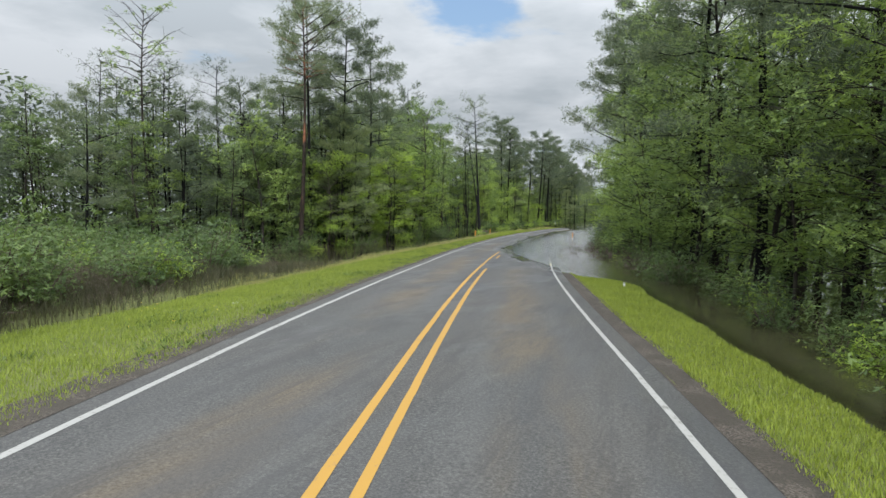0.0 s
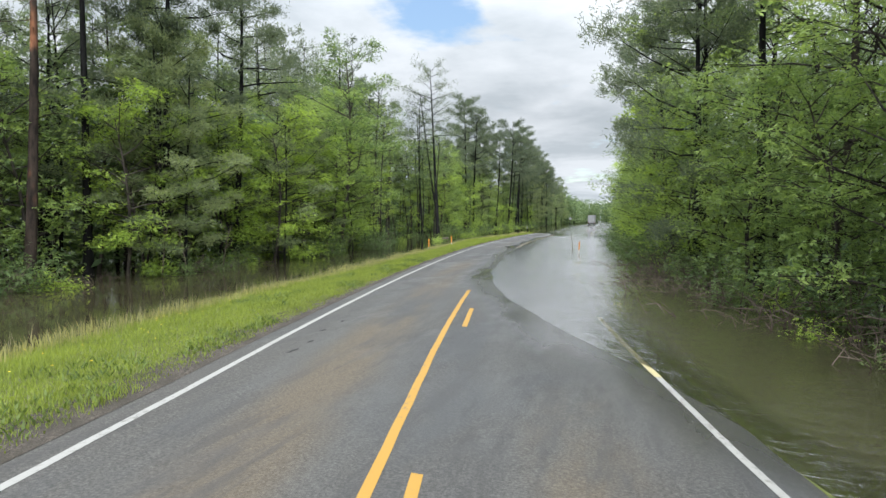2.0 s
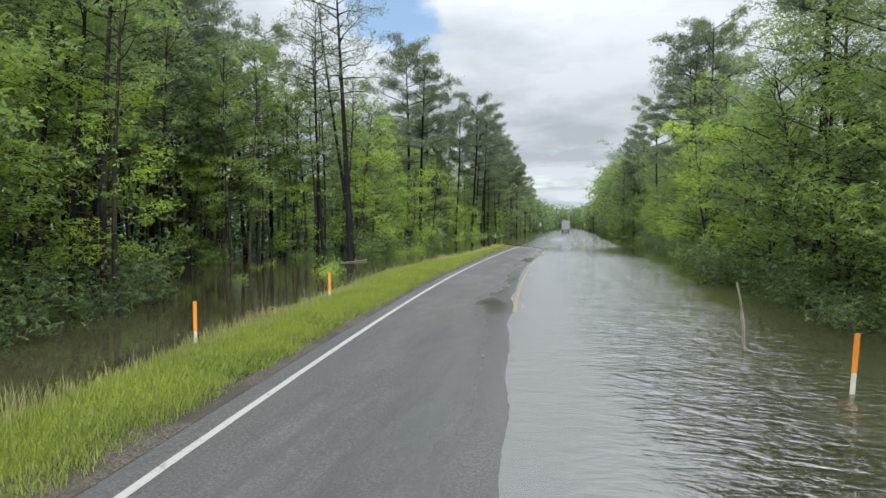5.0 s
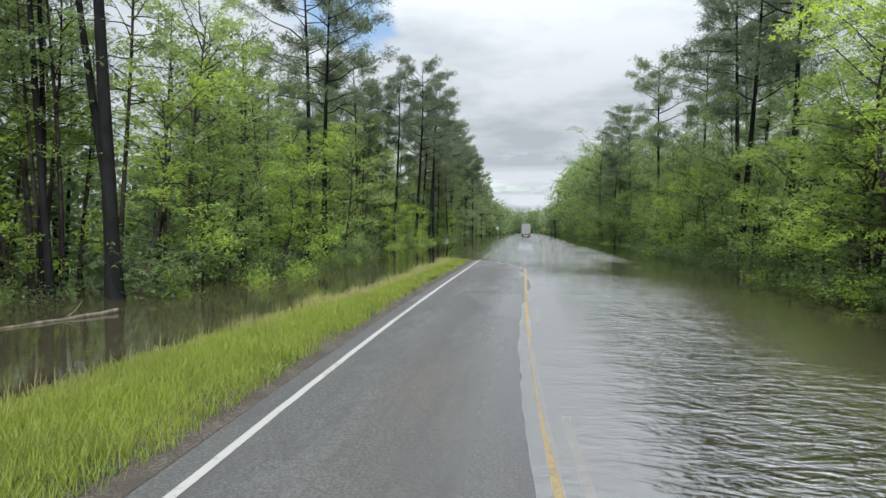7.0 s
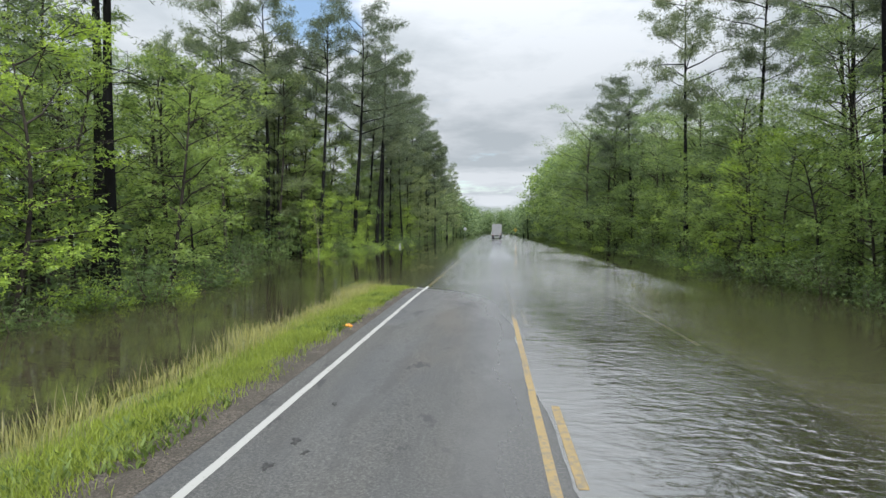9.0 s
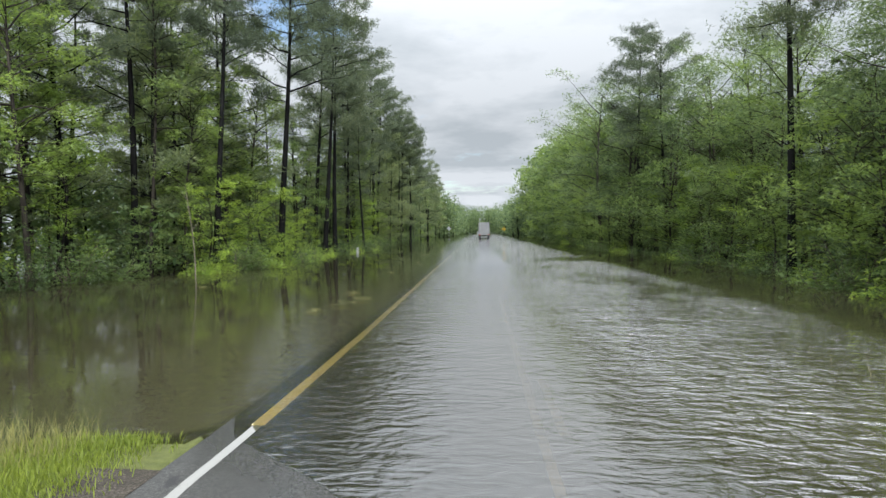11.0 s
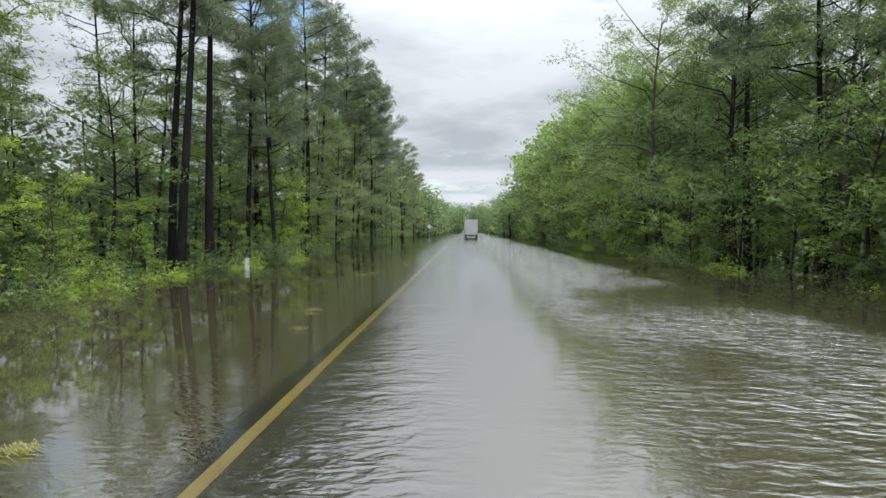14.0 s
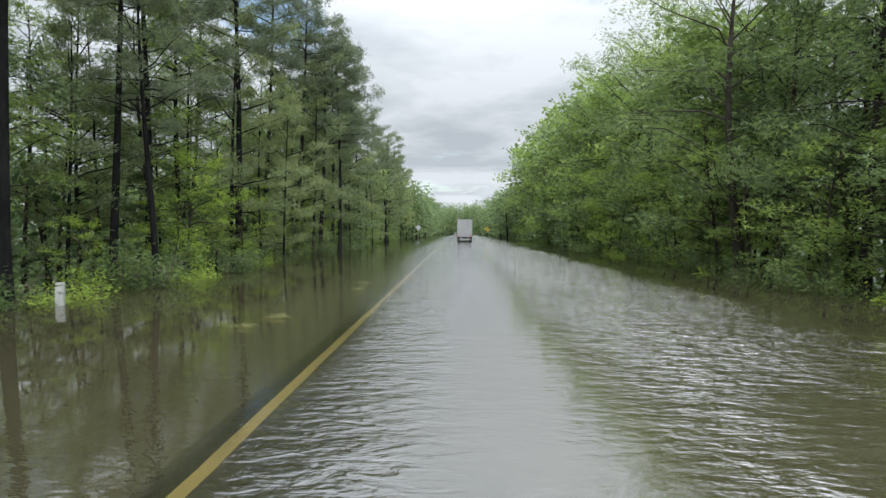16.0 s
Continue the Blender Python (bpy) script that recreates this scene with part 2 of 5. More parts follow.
def ground_material():
    m, nodes, links, p = material("silty_ground")
    a = noise_tex(nodes, links, 0.25, 8, 0.65)
    b = noise_tex(nodes, links, 7.0, 8, 0.7)
    attr = nodes.new("ShaderNodeAttribute")
    attr.attribute_name = "lane"
    lane = nodes.new("ShaderNodeSeparateXYZ")
    links.new(attr.outputs["Vector"], lane.inputs[0])
    dry = map_range(nodes, links, lane.outputs[2], -0.05, 0.02, 0.0, 0.24)
    soil = ramp(nodes, links, b.outputs[0], [(0.3, (0.030, 0.024, 0.014)), (0.7, (0.095, 0.075, 0.045))])
    moss = ramp(nodes, links, b.outputs[0], [(0.3, (0.070, 0.084, 0.020)), (0.7, (0.145, 0.158, 0.042))])
    col = mix_rgb(nodes, links, map_range(nodes, links, math_node(nodes, links, "ADD", math_node(nodes, links, "MULTIPLY", a.outputs[0], map_range(nodes, links, lane.outputs[2], -0.12, -0.03)), dry), 0.44, 0.60), soil.outputs[0], moss.outputs[0])
    links.new(col, p.inputs["Base Color"])
    p.inputs["Roughness"].default_value = 0.95
    bump(nodes, links, p, b.outputs[0], 0.7, 0.05)
    return m


def gravel_material():
    m, nodes, links, p = material("shoulder_gravel")
    v = nodes.new("ShaderNodeTexVoronoi")
    v.inputs["Scale"].default_value = 55
    tc = nodes.new("ShaderNodeTexCoord")
    links.new(tc.outputs["Object"], v.inputs["Vector"])
    n = noise_tex(nodes, links, 1.6, 6)
    r = ramp(nodes, links, v.outputs["Color"], [(0.15, (0.026, 0.021, 0.016)), (0.55, (0.070, 0.057, 0.044)), (0.9, (0.135, 0.115, 0.093))])
    col = mix_rgb(nodes, links, map_range(nodes, links, n.outputs[0], 0.42, 0.62, 0.0, 0.8), r.outputs[0], (0.040, 0.033, 0.024))
    links.new(col, p.inputs["Base Color"])
    p.inputs["Roughness"].default_value = 0.95
    bump(nodes, links, p, v.outputs["Distance"], 0.7, 0.02)
    return m


def water_material():
    m, nodes, links, p = material("silty_floodwater")
    attr = nodes.new("ShaderNodeAttribute")
    attr.attribute_name = "lane"
    lane = nodes.new("ShaderNodeSeparateXYZ")
    links.new(attr.outputs["Vector"], lane.inputs[0])
    # low ripples in drifting patches, strongest over the drowned lane; calm water under the trees
    chop = noise_tex(nodes, links, 2.9, 3, 0.5, (0.72, 1.4, 1), distort=1.1)
    fine = noise_tex(nodes, links, 8.0, 2, 0.5, (0.75, 1.3, 1), distort=0.6)
    swell = noise_tex(nodes, links, 0.8, 2, 0.4, (0.7, 1.3, 1), distort=0.3)
    patch = noise_tex(nodes, links, 0.14, 4, 0.55, (1, 0.5, 1))
    d, along = lane.outputs[0], lane.outputs[1]

    def zone(centre, inner, outer, top):
        return map_range(nodes, links, math_node(nodes, links, "ABSOLUTE", math_node(nodes, links, "SUBTRACT", d, centre)), inner, outer, top, 0.0)

    wind = math_node(nodes, links, "MAXIMUM", zone(4.5, 2.1, 3.9, 1.15), zone(-2.3, 0.4, 1.6, 0.30))
    wind = math_node(nodes, links, "MULTIPLY", wind, map_range(nodes, links, patch.outputs[0], 0.36, 0.58, 0.20, 1.0))
    # wind reaches the water up to a ragged line, beyond which it lies calm between the trees
    ragged = noise_tex(nodes, links, 0.22, 3, 0.6, (1, 0.45, 1))
    reach = math_node(nodes, links, "ADD", along, math_node(nodes, links, "MULTIPLY", d, 1.3))
    reach = math_node(nodes, links, "ADD", reach, math_node(nodes, links, "MULTIPLY", ragged.outputs[0], 16.0))
    open_water = map_range(nodes, links, reach, 129, 139, 1.0, 0.0)
    open_water = math_node(nodes, links, "MULTIPLY", open_water, map_range(nodes, links, d, -3.0, -1.2, 0.0, 1.0))
    breeze = math_node(nodes, links, "ADD", map_range(nodes, links, along, 124, 148, 0.16, 1.0), math_node(nodes, links, "MULTIPLY", open_water, map_range(nodes, links, along, 56, 84, 0.02, 0.27)))
    wind = math_node(nodes, links, "MULTIPLY", wind, breeze)
    calm = map_range(nodes, links, math_node(nodes, links, "ABSOLUTE", d), 3.5, 7.0, 0.042, 0.005)
    calm = math_node(nodes, links, "MULTIPLY", calm, map_range(nodes, links, along, 165, 250, 1.0, 6.0))
    calm = math_node(nodes, links, "MULTIPLY", calm, map_range(nodes, links, along, 150, 166, 3.4, 1.0))
    wind = math_node(nodes, links, "ADD", wind, calm)
    h = math_node(nodes, links, "ADD", math_node(nodes, links, "MULTIPLY", fine.outputs[0], 0.30), chop.outputs[0])
    h = math_node(nodes, links, "ADD", h, math_node(nodes, links, "MULTIPLY", swell.outputs[0], 0.8))
    # tilts the shading normal so the water mirrors higher, brighter sky towards the camera
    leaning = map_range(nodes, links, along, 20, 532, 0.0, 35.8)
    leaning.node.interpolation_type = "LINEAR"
    mirror_tilt_b = nodes.new("ShaderNodeBump")
    mirror_tilt_b.inputs["Distance"].default_value = 1.0
    links.new(leaning, mirror_tilt_b.inputs["Height"])
    links.new(math_node(nodes, links, "MAXIMUM", open_water, map_range(nodes, links, along, 130, 140, 0.0, 0.4)), mirror_tilt_b.inputs["Strength"])
    b = nodes.new("ShaderNodeBump")
    b.inputs["Distance"].default_value = 0.13
    links.new(mirror_tilt_b.outputs[0], b.inputs["Normal"])
    links.new(h, b.inputs["Height"])
    links.new(wind, b.inputs["Strength"])
    fres = nodes.new("ShaderNodeFresnel")
    fres.inputs["IOR"].default_value = 2.4
    # mirror strength follows the water's mean slope more than each crest
    soft_b = nodes.new("ShaderNodeBump")
    soft_b.inputs["Distance"].default_value = 0.13
    links.new(h, soft_b.inputs["Height"])
    links.new(math_node(nodes, links, "MULTIPLY", wind, 0.4), soft_b.inputs["Strength"])
    links.new(soft_b.outputs[0], fres.inputs["Normal"])
    gloss = nodes.new("ShaderNodeBsdfGlossy")
    links.new(math_node(nodes, links, "ADD", math_node(nodes, links, "MULTIPLY", wind, 0.02), 0.010), gloss.inputs["Roughness"])
    links.new(b.outputs[0], gloss.inputs["Normal"])
    clear = nodes.new("ShaderNodeBsdfTransparent")
    clear.inputs[0].default_value = (0.99, 0.95, 0.72, 1)
    silt = nodes.new("ShaderNodeBsdfDiffuse")
    drift = noise_tex(nodes, links, 0.12, 4, 0.6, (1, 0.4, 1))
    sr = ramp(nodes, links, drift.outputs[0], [(0.35, (0.054, 0.049, 0.026)), (0.65, (0.070, 0.063, 0.035))])
    links.new(sr.outputs[0], silt.inputs[0])
    body = nodes.new("ShaderNodeMixShader")
    # the deeper, the more silt hides the bottom
    links.new(map_range(nodes, links, lane.outputs[2], -0.16, -0.03, 0.90, 0.15), body.inputs[0])
    links.new(clear.outputs[0], body.inputs[1])
    links.new(silt.outputs[0], body.inputs[2])
    top = nodes.new("ShaderNodeMixShader")
    shine = map_range(nodes, links, fres.outputs[0], 0.17, 0.80, 0.28, 0.94)
    shine.node.interpolation_type = "LINEAR"
    links.new(shine, top.inputs[0])
    links.new(body.outputs[0], top.inputs[1])
    links.new(gloss.outputs[0], top.inputs[2])
    links.new(top.outputs[0], nodes["Material Output"].inputs[0])
    nodes.remove(p)
    return m


M_ASPHALT = asphalt_material()
M_WHITE = line_material("white_road_paint", (0.31, 0.305, 0.285), 0.74)
M_YELLOW = line_material("yellow_road_paint", (0.38, 0.215, 0.035), 0.76)
# white paint brightened and yellowed here to stand in for the water's tint
M_WATER_TINT_WHITE = line_material("water_tinted_white_paint", (0.95, 0.80, 0.40), 1.05)
# dulled paint stands in for sky reflection and water film over the drowned lines
M_WATER_DULL_WHITE = line_material("water_dulled_white_paint", (0.46, 0.40, 0.21), 0.74)
M_WATER_DULL_YELLOW = line_material("water_dulled_yellow_paint", (0.25, 0.18, 0.075), 0.66)
M_GROUND = ground_material()
M_GRAVEL = gravel_material()
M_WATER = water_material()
M_GRASS = leaf_material("verge_grass", (0.088, 0.124, 0.026), (0.236, 0.298, 0.062), 0.5)
M_REED = leaf_material("flood_grass", (0.10, 0.115, 0.040), (0.31, 0.31, 0.14), 0.48)
M_WEED = leaf_material("verge_weeds", (0.066, 0.105, 0.026), (0.190, 0.255, 0.070), 0.45)
M_RANK = leaf_material("rank_growth", (0.036, 0.042, 0.020), (0.105, 0.100, 0.060), 0.35)
M_SEED = leaf_material("seed_heads", (0.15, 0.135, 0.075), (0.32, 0.30, 0.19), 0.3)
M_FLOWER = plain("yellow_flower", (0.75, 0.55, 0.02), 0.6, vary=0.1)
M_LEAF = leaf_material("fresh_leaves", (0.064, 0.114, 0.044), (0.240, 0.335, 0.108), 0.54)
M_LEAF_DARK = leaf_material("dense_leaves", (0.065, 0.105, 0.062), (0.206, 0.282, 0.138), 0.52)
M_LEAF_BRIGHT = leaf_material("spring_leaves", (0.092, 0.160, 0.034), (0.30, 0.42, 0.085), 0.55)
M_NEEDLE = leaf_material("pine_needles", (0.046, 0.065, 0.048), (0.150, 0.188, 0.125), 0.44)
M_SHRUB = leaf_material("shrub_leaves", (0.036, 0.066, 0.026), (0.122, 0.182, 0.066), 0.42)
M_SOFT = leaf_material("soft_young_needles", (0.080, 0.112, 0.062), (0.215, 0.265, 0.140), 0.50)
M_BARK = bark_material("grey_brown_bark", (0.014, 0.012, 0.011), (0.072, 0.062, 0.052))
# near-black tone also holds the shade that lies on the pine trunks
M_PINE = bark_material("shade_darkened_pine_bark", (0.005, 0.005, 0.005), (0.0155, 0.0155, 0.0150))
def patched_bark():
    m, nodes, links, p = material("pine_bark_with_red_patches")
    n = noise_tex(nodes, links, 4.0, 8, 0.65, (1, 1, 0.3))
    big = noise_tex(nodes, links, 0.34, 4, 0.55, (1, 1, 0.7))
    dark = ramp(nodes, links, n.outputs[0], [(0.36, (0.012, 0.010, 0.009)), (0.68, (0.06, 0.045, 0.036))])
    red = ramp(nodes, links, n.outputs[0], [(0.33, (0.085, 0.036, 0.022)), (0.66, (0.34, 0.155, 0.085))])
    col = mix_rgb(nodes, links, map_range(nodes, links, big.outputs[0], 0.50, 0.57), dark.outputs[0], red.outputs[0])
    links.new(col, p.inputs["Base Color"])
    p.inputs["Roughness"].default_value = 0.9
    p.inputs["Specular IOR Level"].default_value = 0.12
    bump(nodes, links, p, n.outputs[0], 0.8, 0.04)
    return m


M_RED_BARK = patched_bark()
M_PALE = bark_material("bleached_wood", (0.13, 0.115, 0.09), (0.40, 0.36, 0.29))
M_LOG = bark_material("weathered_log", (0.07, 0.06, 0.045), (0.23, 0.20, 0.155))
M_TWIG = bark_material("dry_twigs", (0.055, 0.042, 0.034), (0.19, 0.155, 0.125))


# ---- plan of the road ----
EDGE_Y = [-80, 0, 10, 20, 30, 40, 50, 60, 70, 80, 90, 100, 110, 120, 130, 145, 900]
EDGE_X = [33.8, 13.45, 10.93, 8.43, 5.98, 3.75, 1.80, 0.19, -1.07, -2.08, -2.82, -3.27, -3.45, -3.45, -3.45, -3.45, -3.45]
_gy = np.arange(-90.0, 910.0, 1.0)
_gx = np.interp(_gy, EDGE_Y, EDGE_X)
for _ in range(3):
    _gx[3:-3] = np.convolve(_gx, np.ones(7) / 7, "valid")
_gx = _gx + 3.45 * np.sqrt(1 + np.gradient(_gx) ** 2)


def mid(y):
    """x of the road's middle line."""
    return np.interp(y, _gy, _gx)


# how far right of the middle the flood's edge lies on the road
FLOOD_Y = [-80, 14, 19, 24, 29, 34, 39, 44, 47.5, 49.5, 52, 55.4, 58, 62, 66, 74, 88, 96, 104, 112, 118, 124, 129, 132, 134.4, 136.0, 137.2, 144, 900]
FLOOD_D = [24.5, 24.3, 23.0, 21.0, 16.7, 12.6, 8.2, 4.2, 3.25, 2.75, 1.95, 1.1, 0.55, 0.15, 0.0, -0.08, -0.28, -0.36, -0.40, -0.30, 0.05, -0.15, -0.40, -0.62, -1.2, -2.2, -3.6, -6.0, -6.5]
BANK_Y = [-80, 18, 24, 33, 47, 55, 63, 80, 88, 100, 108, 116, 124, 135, 146, 900]
BANK_D = [-10.6, -10.6, -10.0, -8.8, -7.9, -7.5, -6.7, -6.4, -6.5, -7.1, -6.6, -6.1, -5.9, -5.9, -5.6, -5.6]


def wob(x, y, s, k=0.0):
    return noise.noise((x * s + k, y * s - k, k))


def road_z(d, y):
    de = np.interp(y, FLOOD_Y, FLOOD_D)
    z = -0.022 * (d - de)
    return z + 0.0035 * wob(d, y, 0.35, 3.1) + 0.0008 * wob(d, y, 2.3, 9.0)


def ground_z(d, y):
    if abs(d) < 3.86:
        return road_z(d, y) - 0.07
    bump_z = 0.03 * wob(d, y, 0.7, 1.0) + 0.03 * wob(d, y, 0.17, 5.0)
    if d < 0:
        edge = np.interp(y, BANK_Y, BANK_D)
        zr = road_z(-3.9, y) - 0.01
        if d > edge:
            u = (-3.86 - d) / (-3.86 - edge)
            top = zr + 0.10 * math.sin(math.pi * min(1, u * 1.1)) * np.interp(y, [100, 128, 139], [1.0, 0.8, 0.0])
            base = zr * (1 - u) if zr > 0 else zr
            sunk = min(0.35, 0.6 * (-3.86 - d)) if zr < 0 else 0.0
            return top * (1 - u) + base * u * 0.4 + bump_z * 0.6 * min(1, u * 4) - sunk
        land = np.interp(y, [34, 43], [1.0, 0.0])
        out = edge - d
        low = (-0.5 * min(1, out / 3.0) if zr > 0 else -0.38) + bump_z
        high = 0.16 + 0.06 * math.sin(out) * 0.5 + bump_z * 2
        return low * (1 - land) + high * land
    verge = np.interp(y, [39, 46], [1.0, 0.0])
    out = d - 3.86
    zr = road_z(3.9, y) - 0.02
    low = min(zr, zr - 0.16 * out)
    low = max(low, -0.55) + bump_z * 0.5
    high = zr * (1 - min(1, out / 2.6)) + 0.02 - max(0, out - 2.3) * 0.16
    high = max(high, -0.5) + bump_z
    return low * (1 - verge) + high * verge


def sheet(name, ys, ds, zf, mat, lane=False, smooth=True):
    verts, faces, lanes = [], [], []
    for y in ys:
        mx = float(mid(y))
        for d in ds:
            z = zf(d, y)
            verts.append((mx + d, y, z))
            lanes.append((d, y, z))
    w = len(ds)
    for j in range(len(ys) - 1):
        for i in range(w - 1):
            a = j * w + i
            faces.append((a, a + 1, a + w + 1, a + w))
    me = bpy.data.meshes.new(name)
    me.from_pydata(verts, [], faces)
    if lane:
        at = me.attributes.new("lane", "FLOAT_VECTOR", "POINT")
        at.data.foreach_set("vector", np.array(lanes, dtype=np.float32).ravel())
    me.polygons.foreach_set("use_smooth", [smooth] * len(me.polygons))
    me.materials.append(mat)
    return new(name, me)


def steps(*spans):
    out = []
    for a, b, s in spans:
        out += list(np.arange(a, b, s))
    return [float(v) for v in out]


near_d = steps((-420, -100, 40), (-100, -30, 7), (-30, -12, 1.5), (-12, -3.9, 0.4)) + [-3.87, -3.85, 0, 3.85, 3.87] + steps((4.2, 12, 0.5), (12, 30, 1.5), (30, 100, 7), (100, 421, 40))
near_y = steps((-300, -20, 20), (-20, 6, 2), (6, 150, 0.7), (150, 320, 5), (320, 1500, 40))
tagged(sheet("ground", near_y, near_d, ground_z, M_GROUND, lane=True), "silty brown and mossy earth, mostly under floodwater", "ground", kind="structure")
road_y = steps((-80, 6, 2), (6, 150, 0.4), (150, 330, 3), (330, 821, 20))
tagged(sheet("road", road_y, steps((-3.85, 3.86, 0.35)), road_z, M_ASPHALT, lane=True), "worn grey two-lane asphalt with dried mud, sinking into floodwater", "road", kind="structure")
tagged(sheet("shoulder_right", steps((-80, 6, 2), (6, 43, 0.35)), [3.83, 4.0, 4.2, 4.4, 4.55], lambda d, y: (road_z(3.8, y) + 0.006 if d < 3.9 else ground_z(d, y) + 0.045 + 0.02 * wob(d, y, 4.0)) - (0.08 if d > 4.5 else 0), M_GRAVEL), "dark loose gravel beside the asphalt, running into the flood", "shoulder", kind="structure")
tagged(sheet("shoulder", steps((-80, 6, 2), (6, 136.5, 0.35)), [-4.75, -4.6, -4.4, -4.2, -4.0, -3.83], lambda d, y: (road_z(-3.8, y) + 0.006 if d > -3.9 else ground_z(d, y) + 0.015 + 0.02 * wob(d, y, 4.0)) - (0.05 if d < -4.7 else 0), M_GRAVEL), "strip of loose gravel along the asphalt edge", "shoulder", kind="structure")


def paint(name, d0, width, spans, mat, label, step=0.5):
    """One painted line: thin strips that follow the road."""
    verts, faces = [], []
    for a, b in spans:
        ys = list(np.arange(a, b, step)) + [b]
        base = len(verts)
        for y in ys:
            mx = float(mid(y))
            dx = 0.010 * wob(d0, y, 1.7)
            for d in (d0 - width / 2 + dx, d0 + width / 2 + dx):
                verts.append((mx + d, y, road_z(d, y) + 0.005))
        for j in range(len(ys) - 1):
            k = base + 2 * j
            faces.append((k, k + 1, k + 3, k + 2))
    me = bpy.data.meshes.new(name)
    me.from_pydata(verts, [], faces)
    me.materials.append(mat)
    return tagged(new(name, me), label, "road marking", kind="structure")


paint("edge_line_left", -3.45, 0.11, [(-60, 137.6)], M_WHITE, "worn white edge line painted on the asphalt")
paint("drowned_edge_line_left", -3.45, 0.16, [(137.6, 330)], M_WATER_TINT_WHITE, "edge line under shallow floodwater, its paint yellowed for the water's tint")
paint("edge_line_right", 3.42, 0.10, [(-60, 47.2)], M_WHITE, "white edge line running into the floodwater")
paint("drowned_edge_line", 3.42, 0.12, [(47.2, 53)], M_WATER_DULL_WHITE, "edge line under floodwater, paint dulled for the water above it")
paint("drowned_edge_line_right", 3.72, 0.12, [(126, 156)], M_WATER_DULL_WHITE, "edge line under floodwater, its paint dulled and yellowed for the water")
paint("centre_line_left", -0.35, 0.12, [(-60, 57.0)], M_YELLOW, "solid yellow centre line, worn and muddy")
paint("centre_line_right", 0.05, 0.12, [(-60, 42.5), (50.2, 53.0)], M_YELLOW, "yellow centre line, solid and then broken")
paint("drowned_centre_line", -0.16, 0.11, [(86.8, 152)], M_WATER_DULL_YELLOW, "yellow centre line at the flood's edge, paint dulled for the water")
paint("drowned_centre_dashes", 0.11, 0.11, [(87.2, 90.0), (98.3, 101.0), (108.6, 111.2)] + [(118.4 + 9.6 * k, 121.0 + 9.6 * k) for k in range(4)], M_WATER_DULL_YELLOW, "broken yellow centre line under the floodwater")

water_y = steps((-300, -20, 20), (-20, 6, 2), (6, 150, 0.7), (150, 330, 3), (330, 1500, 40))
water_d = steps((-420, -100, 40), (-100, -30, 7), (-30, -12, 1.5), (-12, 12, 0.6), (12, 30, 1.5), (30, 100, 7), (100, 421, 40))
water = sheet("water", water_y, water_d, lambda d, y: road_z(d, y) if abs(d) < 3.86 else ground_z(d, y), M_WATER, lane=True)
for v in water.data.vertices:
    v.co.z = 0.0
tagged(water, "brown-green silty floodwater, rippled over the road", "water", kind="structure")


# ---- plants ----
def mesh_from(name, verts, faces, mats, face_mats=None, smooth=False):
    me = bpy.data.meshes.new(name)
    verts = np.asarray(verts, dtype=np.float32)
    sizes = np.array([len(f) for f in faces]) if not isinstance(faces, np.ndarray) else np.full(len(faces), faces.shape[1])
    loops = np.concatenate([np.asarray(f) for f in faces]) if not isinstance(faces, np.ndarray) else faces.ravel()
    me.vertices.add(len(verts))
    me.vertices.foreach_set("co", verts.ravel())
    me.loops.add(len(loops))
    me.loops.foreach_set("vertex_index", loops.astype(np.int32))
    me.polygons.add(len(sizes))
    me.polygons.foreach_set("loop_start", np.concatenate([[0], np.cumsum(sizes)[:-1]]).astype(np.int32))
    for m in mats:
        me.materials.append(m)
    if face_mats is not None:
        me.polygons.foreach_set("material_index", np.asarray(face_mats, dtype=np.int32))
    if smooth:
        me.polygons.foreach_set("use_smooth", np.ones(len(sizes), dtype=bool))
    me.update(calc_edges=True)
    return me


def tubes(limbs):
    """limbs: (points, radii, sides). Returns vertices and quads."""
    V, Q, base = [], [], 0
    for pts, rad, n in limbs:
        pts = np.asarray(pts, float)
        tan = np.gradient(pts, axis=0)
        tan /= np.linalg.norm(tan, axis=1)[:, None] + 1e-9
        ref = np.where(np.abs(tan[:, 2:3]) > 0.9, [[1.0, 0, 0]], [[0, 0, 1.0]])
        u = np.cross(tan, ref)
        u /= np.linalg.norm(u, axis=1)[:, None] + 1e-9
        v = np.cross(tan, u)
        ang = np.arange(n) * 2 * np.pi / n
        ring = pts[:, None, :] + np.asarray(rad)[:, None, None] * (np.cos(ang)[None, :, None] * u[:, None, :] + np.sin(ang)[None, :, None] * v[:, None, :])
        V.append(ring.reshape(-1, 3))
        for j in range(len(pts) - 1):
            i = np.arange(n)
            a, b = base + j * n + i, base + j * n + (i + 1) % n
            Q.append(np.stack([a, b, b + n, a + n], 1))
        base += len(pts) * n
    return np.concatenate(V), np.concatenate(Q)


